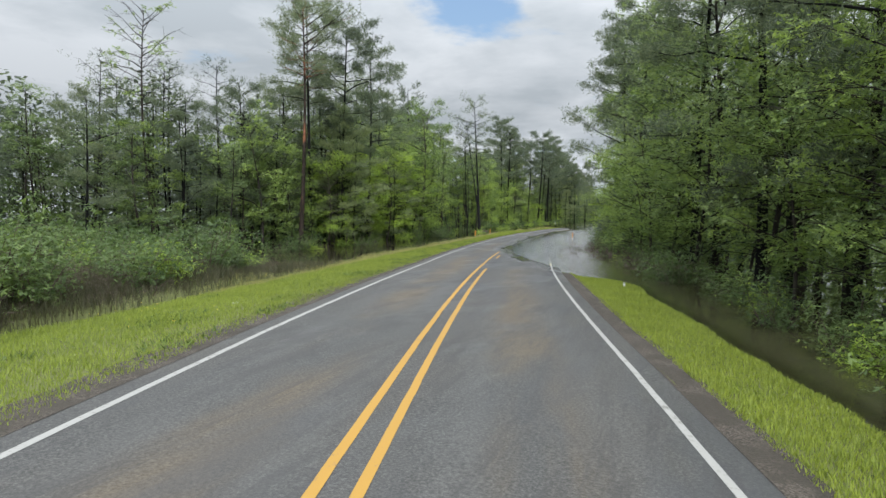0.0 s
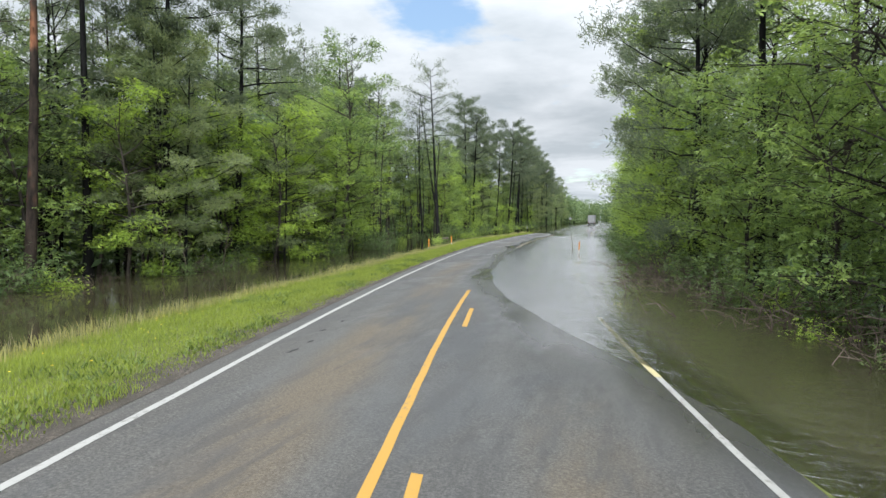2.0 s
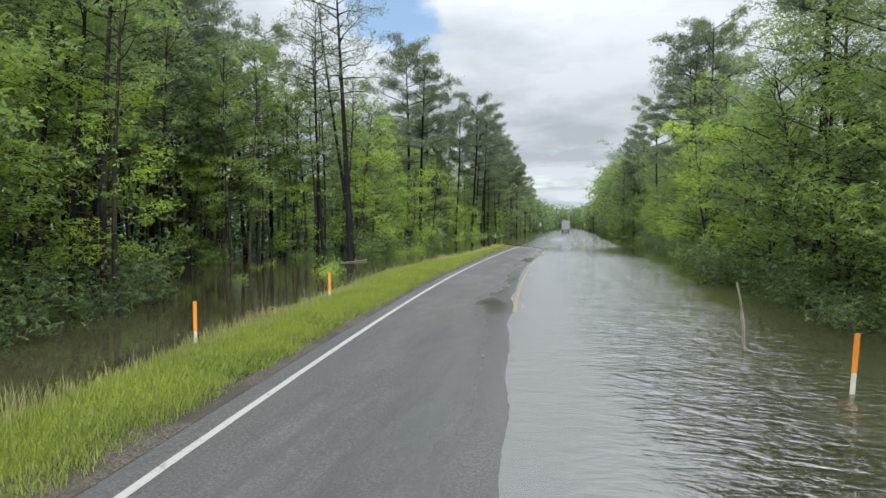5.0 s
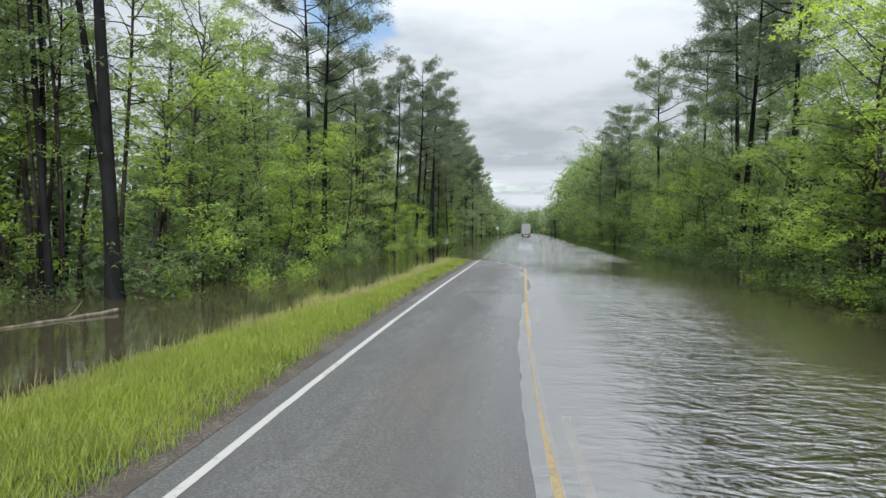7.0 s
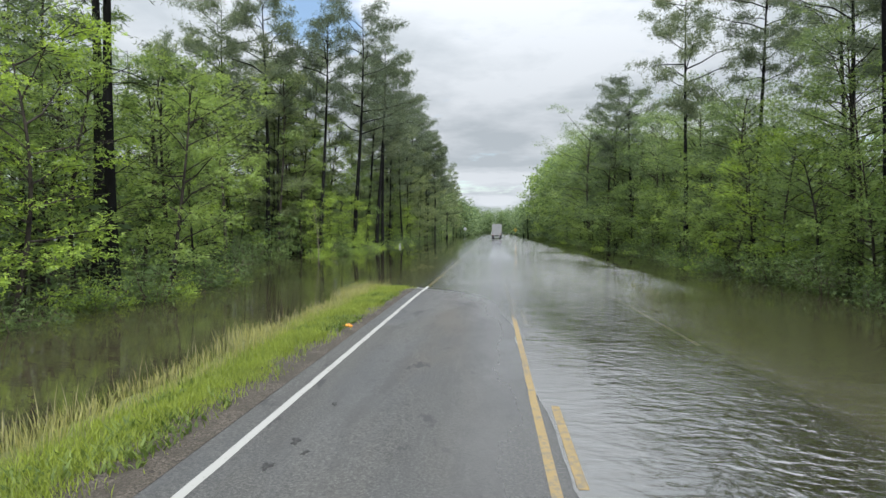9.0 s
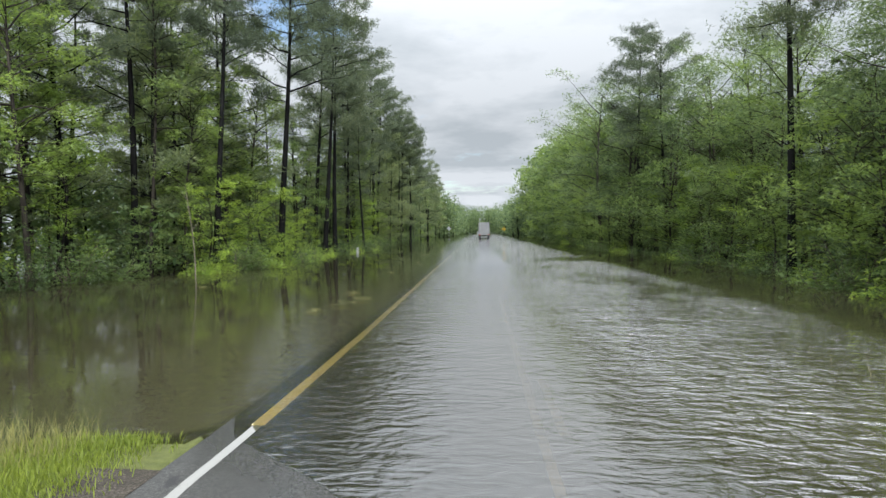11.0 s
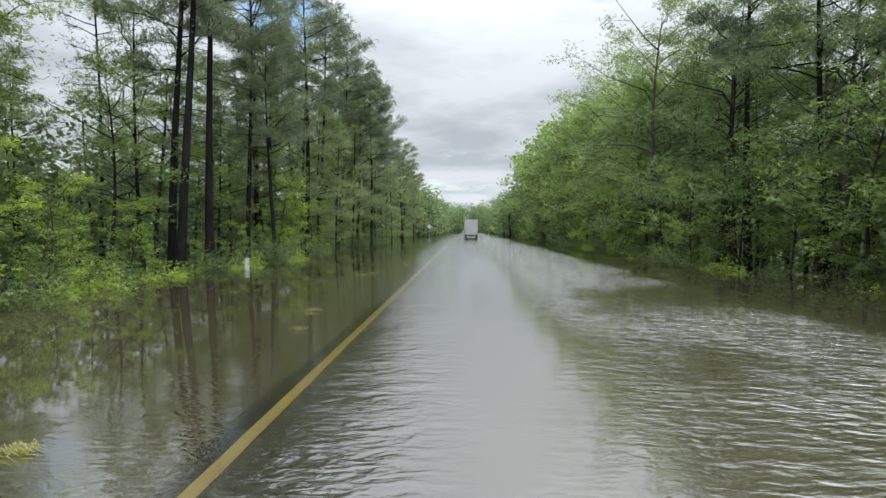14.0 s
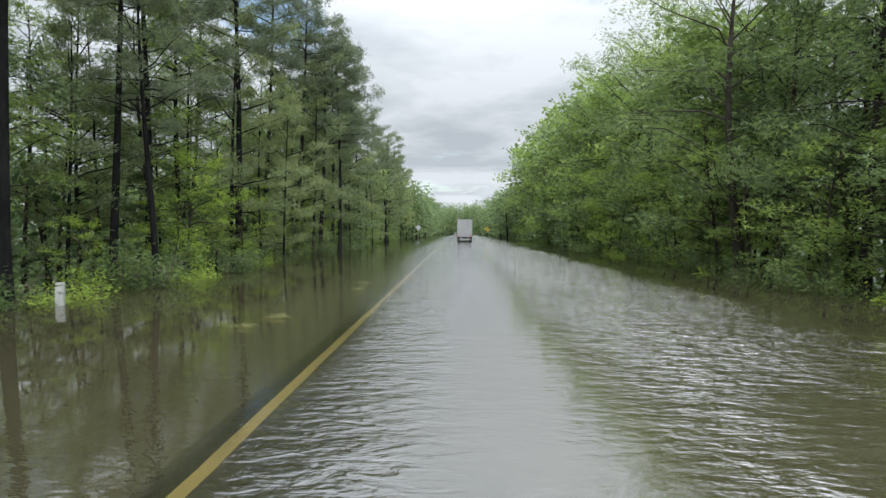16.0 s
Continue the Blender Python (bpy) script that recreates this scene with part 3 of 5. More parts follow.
def leaf_quads(centres, rng, per, spread, length, width, flat=0.45):
    """Broad single leaf clumps for the woods further off."""
    c = np.repeat(np.asarray(centres), per, axis=0)
    n = len(c)
    c = c + rng.normal(0, 1, (n, 3)) * np.array([spread, spread, spread * 0.6])
    ax = rng.normal(0, 1, (n, 3)) * np.array([1, 1, flat])
    ax[:, 2] -= 0.25
    ax /= np.linalg.norm(ax, axis=1)[:, None] + 1e-9
    side = np.cross(ax, rng.normal(0, 1, (n, 3)) * np.array([flat, flat, 1.0]))
    side /= np.linalg.norm(side, axis=1)[:, None] + 1e-9
    L = (length * rng.uniform(0.6, 1.35, n))[:, None]
    Wd = (width * rng.uniform(0.6, 1.3, n))[:, None]
    v = np.stack([c - ax * L * 0.5, c + side * Wd * 0.5 - ax * L * 0.05, c + ax * L * 0.5, c - side * Wd * 0.5 - ax * L * 0.05], 1).reshape(-1, 3)
    f = np.arange(4 * n).reshape(n, 4)
    return v, f


def leaf_sprays(centres, rng, per, spread, length, flat=0.5):
    """Twig ends with three pointed leaves each, lying in loose shelves."""
    c = np.repeat(np.asarray(centres), per, axis=0)
    n = len(c)
    c = c + rng.normal(0, 1, (n, 3)) * np.array([spread, spread, spread * 0.38])
    nrm = rng.normal(0, 1, (n, 3)) * np.array([flat, flat, 0.4]) + np.array([0, 0, 1.0])
    nrm /= np.linalg.norm(nrm, axis=1)[:, None]
    e = np.cross(nrm, rng.normal(0, 1, (n, 3)))
    e /= np.linalg.norm(e, axis=1)[:, None] + 1e-9
    g = np.cross(nrm, e)
    V = [c]
    for k in range(3):
        a = (k - 1) * 1.25 + rng.uniform(-0.3, 0.3, n)
        L = (length * rng.uniform(0.6, 1.3, n))
        for da, r in ((-0.34, 0.62), (0.0, 1.0), (0.34, 0.62)):
            V.append(c + (np.cos(a + da) * L * r)[:, None] * e + (np.sin(a + da) * L * r)[:, None] * g - (0.18 * L * r)[:, None] * np.array([0, 0, 1.0]))
    v = np.stack(V, 1).reshape(-1, 3)
    base = (np.arange(n) * 10)[:, None]
    f = np.concatenate([base + np.array([[0, 1 + 3 * k, 2 + 3 * k, 3 + 3 * k]]) for k in range(3)], 0)
    return v, f


def needle_tris(centres, outward, rng, per, length, width):
    """Tufts of long needles fanning out of each centre."""
    c = np.repeat(np.asarray(centres), per, axis=0)
    o = np.repeat(np.asarray(outward), per, axis=0)
    n = len(c)
    ax = o * 0.55 + rng.normal(0, 0.85, (n, 3))
    ax[:, 2] += 0.2
    ax /= np.linalg.norm(ax, axis=1)[:, None] + 1e-9
    side = np.cross(ax, rng.normal(0, 1, (n, 3)))
    side /= np.linalg.norm(side, axis=1)[:, None] + 1e-9
    L = (length * rng.uniform(0.6, 1.2, n))[:, None]
    base = c + rng.normal(0, 0.10, (n, 3))
    v = np.stack([base, base + ax * L * 0.55 + side * width * 0.5, base + ax * L, base + ax * L * 0.55 - side * width * 0.5], 1).reshape(-1, 3)
    return v, np.arange(4 * n).reshape(n, 4)


def trunk_line(rng, height, lean, bend, n=9):
    t = np.linspace(0, 1, n)
    p = np.zeros((n, 3))
    p[:, 2] = t * height
    a, b = rng.uniform(0, 6.28, 2)
    p[:, 0] = lean[0] * t * height + bend * np.sin(t * 3.1 + a) - bend * np.sin(a)
    p[:, 1] = lean[1] * t * height + bend * np.sin(t * 2.6 + b) - bend * np.sin(b)
    return p


def on_line(p, t):
    k = t * (len(p) - 1)
    i = min(int(k), len(p) - 2)
    return p[i] + (p[i + 1] - p[i]) * (k - i)


def limb_line(rng, start, az, length, rise, droop, n=5, wig=0.12):
    t = np.linspace(0, 1, n)
    r = length * t
    p = np.zeros((n, 3))
    p[:, 0] = start[0] + np.cos(az) * r
    p[:, 1] = start[1] + np.sin(az) * r
    p[:, 2] = start[2] + rise * r - droop * length * t * t
    p[1:] += rng.normal(0, wig * length * 0.18, (n - 1, 3))
    return p


def plant(kind, wood, foliage, wood_mat, leaf_mat, wood_name="trunk", leaf_name="crown"):
    """A plant out of its wood and its foliage, kept as a pattern to copy."""
    root = new(kind)
    root.empty_display_size = 0.3
    v, q = wood
    o = new(wood_name, mesh_from(wood_name, v, q, [wood_mat], smooth=True))
    o.parent = root
    if foliage is not None:
        v, f = foliage
        o = new(leaf_name, mesh_from(leaf_name, v, f, [leaf_mat]))
        o.parent = root
    return root


def pine(seed, height, crown_from, reach, tufts, per, lean=(0, 0), girth=0.20, bark=None, bend=0.25, dead=8, kind="pine_tree", needle=(0.30, 0.040), foliage=None, shelf=0.20, fork=False):
    rng = np.random.default_rng(seed)
    tr = trunk_line(rng, height, lean, bend, 12)
    tt = np.linspace(0, 1, 12)
    rad = girth * (1 - tt) ** 0.95 + 0.025
    rad[0] *= 1.35
    limbs = [(tr, rad, 9)]
    cen, out = [], []
    if fork:
        second = np.array([on_line(tr, t) + np.array((-2.2 * max(0, t - 0.16) ** 0.85, 0.3 * (t - 0.16), 0)) for t in np.linspace(0.16, 0.86, 7)])
        limbs.append((second, np.linspace(girth * 0.62, 0.03, 7), 7))
        for k in range(26):
            p = limb_line(rng, on_line(second, rng.uniform(0.45, 1.0)), rng.uniform(0, 6.28), rng.uniform(0.6, 2.2), rng.uniform(0, 0.5), 0.05)
            limbs.append((p, np.linspace(0.03, 0.008, 5), 4))
            for w in (0.5, 0.75, 1.0):
                cen.append(on_line(p, w))
                out.append((0, 0, 0.5))
    n = int(10 + height * 0.8)
    for k in range(n):
        u = (k + rng.uniform(0, 0.8)) / n
        t = crown_from + (1 - crown_from) * u
        s = on_line(tr, min(t, 0.99))
        L = reach * (0.30 + 0.70 * math.sin(math.pi * (0.22 + 0.72 * u))) * rng.uniform(0.45, 1.15) + 0.25
        az = k * 2.4 + rng.uniform(-0.7, 0.7)
        p = limb_line(rng, s, az, L, rng.uniform(0.0, 0.4) + 0.45 * u, rng.uniform(-0.05, 0.15))
        limbs.append((p, np.linspace(0.011 * L + 0.014, 0.008, 5), 4))
        for b in range(5):
            st = on_line(p, rng.uniform(0.4, 1.0))
            a2 = az + rng.choice([-1, 1]) * rng.uniform(0.2, 1.2)
            q = limb_line(rng, st, a2, L * rng.uniform(0.16, 0.36), rng.uniform(0.1, 0.6), 0.05, 3)
            limbs.append((q, np.linspace(0.012, 0.005, 3), 3))
            for w in (0.6, 1.0):
                cen.append(on_line(q, w))
                out.append((np.cos(a2), np.sin(a2), 0.45))
        for w in (0.7, 1.0):
            cen.append(on_line(p, w))
            out.append((np.cos(az), np.sin(az), 0.4))
    for k in range(dead):
        t = rng.uniform(crown_from * 0.45, crown_from)
        p = limb_line(rng, on_line(tr, t), rng.uniform(0, 6.28), rng.uniform(0.5, reach * 0.7), rng.uniform(-0.2, 0.2), 0.15, 4)
        limbs.append((p, np.linspace(0.022, 0.006, 4), 3))
    cen, out = np.array(cen), np.array(out)
    pick = rng.permutation(len(cen))[:tufts] if tufts < len(cen) else np.arange(len(cen))
    many = max(1, round(tufts / len(pick)))
    cen, out = np.repeat(cen[pick], many, axis=0), np.repeat(out[pick], many, axis=0)
    cen = cen + rng.normal(0, 1, cen.shape) * np.array([0.28, 0.28, shelf])
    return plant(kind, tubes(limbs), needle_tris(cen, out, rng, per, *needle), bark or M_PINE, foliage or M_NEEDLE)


def broadleaf(seed, height, crown_from, reach, sprays, per, leaf, mat, girth=0.13, lean=(0, 0), bark=None, kind="broadleaf_tree", bend=0.5, spread=0.30, fine=True, twigs=4):
    rng = np.random.default_rng(seed)
    tr = trunk_line(rng, height * 0.95, lean, bend, 10)
    tt = np.linspace(0, 1, 10)
    rad = girth * (1 - tt) ** 0.8 + 0.018
    rad[0] *= 1.4
    limbs = [(tr, rad, 8)]
    tips = []
    n = int(12 + height * 1.3)
    for k in range(n):
        u = (k + rng.uniform(0, 0.9)) / n
        t = crown_from + (0.99 - crown_from) * u
        s = on_line(tr, t)
        prof = (0.35 + 0.65 * np.sin(np.pi * (0.18 + 0.70 * u)) ** 0.6) * (1.0 - 0.22 * u)
        L = reach * prof * rng.uniform(0.55, 1.25)
        az = k * 2.4 + rng.uniform(-0.7, 0.7)
        p = limb_line(rng, s, az, L, rng.uniform(0.15, 0.75) + 0.75 * u * u, rng.uniform(0.05, 0.35), 6, 0.2)
        limbs.append((p[[0, 1, 3, 5]], np.linspace(0.010 * L + 0.014, 0.006, 4), 4))
        tips.append(p[-1])
        tips.append(on_line(p, 0.75))
        for b in range(twigs):
            st = on_line(p, rng.uniform(0.35, 0.95))
            a2 = az + rng.choice([-1, 1]) * rng.uniform(0.3, 1.3)
            q = limb_line(rng, st, a2, L * rng.uniform(0.25, 0.5), rng.uniform(-0.1, 0.6), 0.15, 4, 0.2)
            limbs.append((q[[0, 2, 3]], np.linspace(0.014, 0.005, 3), 3))
            tips += [q[-1], q[2], q[1]]
    tips = np.array(tips)
    # leaves gather in rounded clumps round some of the twig ends, with gaps between
    hub = tips[rng.permutation(len(tips))[:max(40, sprays // 11)]]
    size = rng.uniform(0.5, 1.25, len(hub)) * spread * 2.4
    idx = rng.integers(0, len(hub), sprays)
    way = rng.normal(0, 1, (sprays, 3))
    way /= np.linalg.norm(way, axis=1)[:, None]
    c = hub[idx] + way * (size[idx] * rng.uniform(0.1, 1, sprays) ** 0.45)[:, None] * np.array([1, 1, 0.62])
    leaves = leaf_sprays(c, rng, per, spread * 0.5, leaf) if fine else leaf_quads(c, rng, per, spread, leaf, leaf * 0.55)
    return plant(kind, tubes(limbs), leaves, bark or M_BARK, mat)


def shrub(seed, height, reach, sprays, per, leaf, mat, kind="shrub"):
    rng = np.random.default_rng(seed)
    limbs, tips = [], []
    for k in range(11):
        az, out = rng.uniform(0, 6.28), rng.uniform(0.15, 1.0)
        L = height * rng.uniform(0.6, 1.1)
        t = np.linspace(0, 1, 5)
        p = np.stack([np.cos(az) * reach * out * t ** 1.3, np.sin(az) * reach * out * t ** 1.3, L * t - 0.5], 1) + rng.normal(0, 0.05, (5, 3))
        limbs.append((p, np.linspace(0.025, 0.006, 5), 4))
        tips += [p[2], p[3], p[4], p[4]]
        for b in range(3):
            q = limb_line(rng, on_line(p, rng.uniform(0.4, 0.95)), rng.uniform(0, 6.28), reach * rng.uniform(0.25, 0.6), rng.uniform(-0.1, 0.5), 0.15, 3)
            limbs.append((q, np.linspace(0.010, 0.004, 3), 3))
            tips += [q[1], q[2]]
    tips = np.array(tips)
    tips[:, 2] = np.maximum(tips[:, 2], 0.1)
    c = tips[rng.integers(0, len(tips), sprays)] + rng.normal(0, 0.22, (sprays, 3))
    return plant(kind, tubes(limbs), leaf_sprays(c, rng, per, 0.17, leaf), M_TWIG, mat, "wood", "foliage")


def bare_bush(seed, height, reach, n, kind="dead_bush"):
    rng = np.random.default_rng(seed)
    limbs = []
    for k in range(n):
        az, out = rng.uniform(0, 6.28), rng.uniform(0.1, 1.0)
        base = rng.normal(0, reach * 0.3, 2)
        t = np.linspace(0, 1, 5)
        L = height * rng.uniform(0.5, 1.1)
        p = np.stack([base[0] + np.cos(az) * reach * out * t, base[1] + np.sin(az) * reach * out * t, L * t - 0.4 - 0.3 * out * L * t * t], 1) + rng.normal(0, 0.06, (5, 3))
        limbs.append((p, np.linspace(0.016, 0.005, 5), 3))
        for b in range(4):
            q = limb_line(rng, on_line(p, rng.uniform(0.3, 0.95)), rng.uniform(0, 6.28), rng.uniform(0.3, 0.8) * reach * 0.6, rng.uniform(-0.2, 0.7), 0.1, 3)
            limbs.append((q, np.linspace(0.008, 0.004, 3), 3))
    v, q = tubes(limbs)
    root = new(kind, mesh_from(kind, v, q, [M_TWIG], smooth=True))
    return root


# patterns; each is copied into place and then taken away
PINES = [pine(11, 22, 0.54, 4.0, 1900, 12), pine(12, 21, 0.48, 4.3, 2000, 12, bend=0.4), pine(13, 23, 0.60, 3.7, 1750, 12, lean=(0.02, 0.01))]
EDGE_PINES = [pine(15, 19, 0.20, 4.6, 2000, 11, girth=0.19), pine(16, 17, 0.14, 4.3, 1900, 11, girth=0.17)]
PINES_FAR = [pine(21, 21, 0.42, 3.3, 420, 6, needle=(0.5, 0.09)), pine(22, 19, 0.36, 3.0, 420, 6, needle=(0.5, 0.09))]
SOFT_PINES = [pine(25, 17, 0.14, 3.7, 1250, 7, girth=0.12, needle=(0.42, 0.05), foliage=M_SOFT, shelf=0.10, dead=4), pine(26, 15, 0.10, 3.4, 1150, 7, girth=0.10, needle=(0.42, 0.05), foliage=M_SOFT, shelf=0.10, dead=3)]
RED_PINE = pine(31, 19, 0.68, 3.6, 640, 8, bark=M_RED_BARK, girth=0.18)
LEAN_PINE = pine(32, 22.5, 0.55, 3.8, 900, 8, lean=(-0.055, 0.02), girth=0.24, bend=0.06, fork=True)
TALL_LEAFY = [broadleaf(41, 14, 0.28, 3.8, 1650, 3, 0.14, M_LEAF), broadleaf(42, 13, 0.22, 3.5, 1550, 3, 0.14, M_LEAF), broadleaf(43, 15, 0.33, 4.0, 1700, 3, 0.14, M_LEAF)]
INNER = [broadleaf(47, 12.5, 0.30, 3.3, 1100, 3, 0.16, M_LEAF_DARK), broadleaf(48, 11.5, 0.24, 3.1, 1000, 3, 0.16, M_SHRUB)]
BIG_LEAFY = [broadleaf(44, 14.5, 0.13, 4.7, 2900, 3, 0.130, M_LEAF_DARK, girth=0.17, spread=0.40), broadleaf(45, 13, 0.10, 4.4, 2700, 3, 0.130, M_LEAF, girth=0.16, spread=0.40), broadleaf(46, 15.5, 0.15, 4.8, 3000, 3, 0.130, M_LEAF_DARK, girth=0.18, spread=0.40)]
LOW_LEAFY = [broadleaf(51, 8, 0.12, 2.6, 1050, 3, 0.125, M_LEAF_BRIGHT, girth=0.07, kind="young_tree"), broadleaf(52, 7, 0.08, 2.4, 1000, 3, 0.125, M_LEAF, girth=0.06, kind="young_tree"), broadleaf(53, 9.5, 0.14, 2.8, 1100, 3, 0.125, M_LEAF, girth=0.08, kind="young_tree")]
FAR_LOW = [broadleaf(66, 8, 0.06, 2.7, 420, 3, 0.40, M_LEAF_DARK, girth=0.07, kind="young_tree", spread=0.4, fine=False, twigs=2), broadleaf(67, 7, 0.06, 2.5, 400, 3, 0.40, M_LEAF, girth=0.07, kind="young_tree", spread=0.4, fine=False, twigs=2)]
FAR_LEAFY = [broadleaf(61, 14, 0.10, 4.0, 620, 3, 0.46, M_LEAF, spread=0.45, fine=False, twigs=2), broadleaf(62, 12, 0.06, 3.7, 560, 3, 0.46, M_LEAF_DARK, spread=0.45, fine=False, twigs=2)]
POLES = [broadleaf(71, 14, 0.5, 1.7, 320, 3, 0.16, M_LEAF_DARK, girth=0.085, bend=0.3, kind="slender_tree", twigs=1), broadleaf(72, 12, 0.42, 1.6, 300, 3, 0.16, M_LEAF, girth=0.065, bend=0.45, kind="slender_tree", twigs=1), pine(73, 16, 0.60, 1.7, 200, 7, girth=0.09, kind="slender_tree", dead=3)]
THIN_TREE = broadleaf(81, 17.5, 0.62, 2.9, 150, 3, 0.17, M_LEAF, girth=0.10, bark=M_BARK, spread=0.2)
SHRUBS = [shrub(91, 1.9, 1.3, 330, 3, 0.10, M_SHRUB), shrub(92, 1.4, 1.1, 270, 3, 0.095, M_LEAF_BRIGHT), shrub(93, 2.6, 1.4, 380, 3, 0.105, M_SHRUB)]
DEAD = [bare_bush(95, 1.6, 1.2, 26), bare_bush(96, 1.1, 1.0, 22)]
PATTERNS = PINES + EDGE_PINES + INNER + PINES_FAR + SOFT_PINES + [RED_PINE, LEAN_PINE] + TALL_LEAFY + BIG_LEAFY + LOW_LEAFY + FAR_LOW + FAR_LEAFY + POLES + [THIN_TREE] + SHRUBS + DEAD

place_rng = np.random.default_rng(7)
L_PINE = "tall pine with bare dark trunk and thin crown in floodwater"
L_FAR_PINE = "grey-green pine in the wood behind the flooded verge"
L_TALL = "leafy deciduous tree in fresh spring green at the flooded wood's edge"
L_LOW = "young tree with layered bright green leaves hanging over the water"
L_SOFT = "young pine with soft olive needles layered down to the water"
L_POLE = "slender dark-stemmed tree with a small high crown"
L_SHRUB = "green shrub standing in shallow floodwater"


def put(pattern, y, d, size=1.0, turn=None, label="", category="tree", group="", z=None, tilt=0.0, squash=1.0):
    x = float(mid(y)) + d
    if z is None:
        z = min(float(ground_z(d, y)), 0.4) - 0.04
    if turn is None:
        turn = place_rng.uniform(0, 360)
    m = pose(x, y, z, tilt, 0, turn) @ Matrix.Diagonal((size * squash, size * squash, size, 1))
    return tagged(copy_thing(pattern, m), label, category, group)


def pick(group):
    return group[int(place_rng.integers(0, len(group)))]


# where the wood begins, left and right of the road's middle
WOOD_L_Y = [-60, 24, 42, 50, 55, 60, 67, 73, 79, 86, 91, 101, 109, 113.5, 122, 130, 137.5, 140, 144, 157, 160, 162.5, 167, 172, 180, 184, 190, 211, 248, 460]
WOOD_L_D = [-25, -25, -21, -15.4, -13.8, -12.4, -11.4, -11.2, -10.6, -11, -17, -19, -15.8, -11.4, -10.8, -12.2, -10.4, -14, -18.5, -18.5, -15.2, -13.8, -13.4, -12.8, -13.8, -13.3, -12.0, -11.8, -11.8, -12]
WOOD_R_Y = [-60, 42, 50, 57, 74, 87, 98, 112, 134, 145, 161, 170, 180, 190, 203, 222, 260, 460]
WOOD_R_D = [9.2, 8.9, 8.0, 7.6, 7.9, 8.4, 8.6, 10.2, 12, 11, 13, 13.4, 13.4, 11.0, 11.8, 11.6, 11.9, 12.5]


def wood_l(y):
    return float(np.interp(y, WOOD_L_Y, WOOD_L_D))


def wood_r(y):
    return float(np.interp(y, WOOD_R_Y, WOOD_R_D))


# trees that stand out: pattern, y, distance from the middle, size, turn
put(RED_PINE, 52.8, -15.6, 0.98, 20, "pine with peeling red-brown bark on a bare trunk", "tree", "")
for p, y, d, size, turn in [
        (PINES[2], 56.5, -16.4, 0.88, 100), (PINES[0], 59.5, -14.6, 0.88, 200), (PINES[1], 65.5, -14.6, 0.88, 300),
        (PINES[0], 134.0, -15.7, 1.02, 60), (PINES[1], 132.0, -13.6, 0.95, 160),
        (PINES[0], 163.8, -20.8, 1.05, 40), (PINES[1], 161.6, -23.0, 1.0, 95), (PINES[2], 164.0, -16.1, 0.92, 15), (PINES[1], 171.1, -14.7, 1.14, 250),
        (PINES[0], 176.0, -21.4, 1.0, 120), (PINES[2], 184.4, -15.1, 1.06, 330), (PINES[1], 186.6, -16.6, 1.06, 210), (PINES[0], 187.1, -14.8, 1.08, 170),
        (PINES[2], 193.1, -15.0, 0.82, 45), (PINES[1], 193.0, -13.1, 0.66, 80), (PINES[0], 198.4, -16.3, 0.98, 20), (PINES[1], 201.0, -15.9, 0.80, 140),
        (PINES[1], 220.0, -12.9, 0.90, 280), (PINES[0], 222.0, -11.6, 0.84, 30), (PINES[1], 268.0, -12.8, 0.86, 75),
        (PINES[0], 205.0, -14.4, 1.03, 60), (PINES[2], 212.0, -15.2, 0.98, 10), (PINES[1], 229.0, -13.8, 0.97, 310), (PINES[0], 237.0, -15.0, 0.94, 85), (PINES[1], 248.0, -14.0, 0.86, 10),
        (PINES[2], 257.0, -14.6, 0.82, 255), (PINES[1], 277.0, -14.2, 0.80, 130), (PINES[0], 292.0, -14.8, 0.78, 190), (PINES[1], 310.0, -14.0, 0.76, 20),
        (PINES[1], 76.2, 11.7, 1.02, 110), (PINES[0], 70.0, 10.4, 0.88, 10), (PINES[1], 132.0, 13.0, 0.98, 190),
        (PINES[0], 160.7, 14.4, 0.96, 290), (PINES[2], 137.0, 14.6, 0.98, 60), (PINES[0], 128.0, 14.2, 0.96, 130), (PINES[1], 140.5, 17.0, 0.95, 200), (PINES[0], 146.0, 18.0, 0.9, 15), (PINES[1], 150.0, 20.5, 0.9, 340), (PINES[2], 154.0, 16.5, 0.92, 350), (PINES[0], 189.7, 14.9, 0.98, 230),
        (PINES[1], 184.0, 15.8, 0.90, 50), (PINES[0], 40.0, 12.2, 0.90, 70), (PINES[1], 48.0, 11.0, 0.95, 150), (PINES[2], 56.0, 12.4, 0.92, 260),
        (PINES[0], 62.5, 10.6, 0.90, 310), (PINES[1], 86.0, 11.6, 0.92, 20), (PINES[0], 98.0, 12.0, 0.95, 95)]:
    put(p, y, d, size, turn, L_PINE, group="tall pines at the water")
# dense dark pines along the early right-hand edge and behind the brush
for y, d, size, turn in ((30, 10.6, 1.0, 20), (38, 10.6, 1.0, 140), (66.5, 9.4, 1.02, 220),
                         (34, -27, 0.55, 10), (41, -25.5, 0.60, 130), (47, -22.5, 0.62, 220), (52, -20.5, 0.66, 300), (58, -20, 0.74, 60), (64, -18.5, 0.78, 170), (29, -30, 0.55, 250), (24, -29, 0.5, 90)):
    put(EDGE_PINES[int(turn) % 3 % 2], y, d, size, turn, "dense dark pine with branches low over the flooded edge", group="dense pines at the wood's edge")
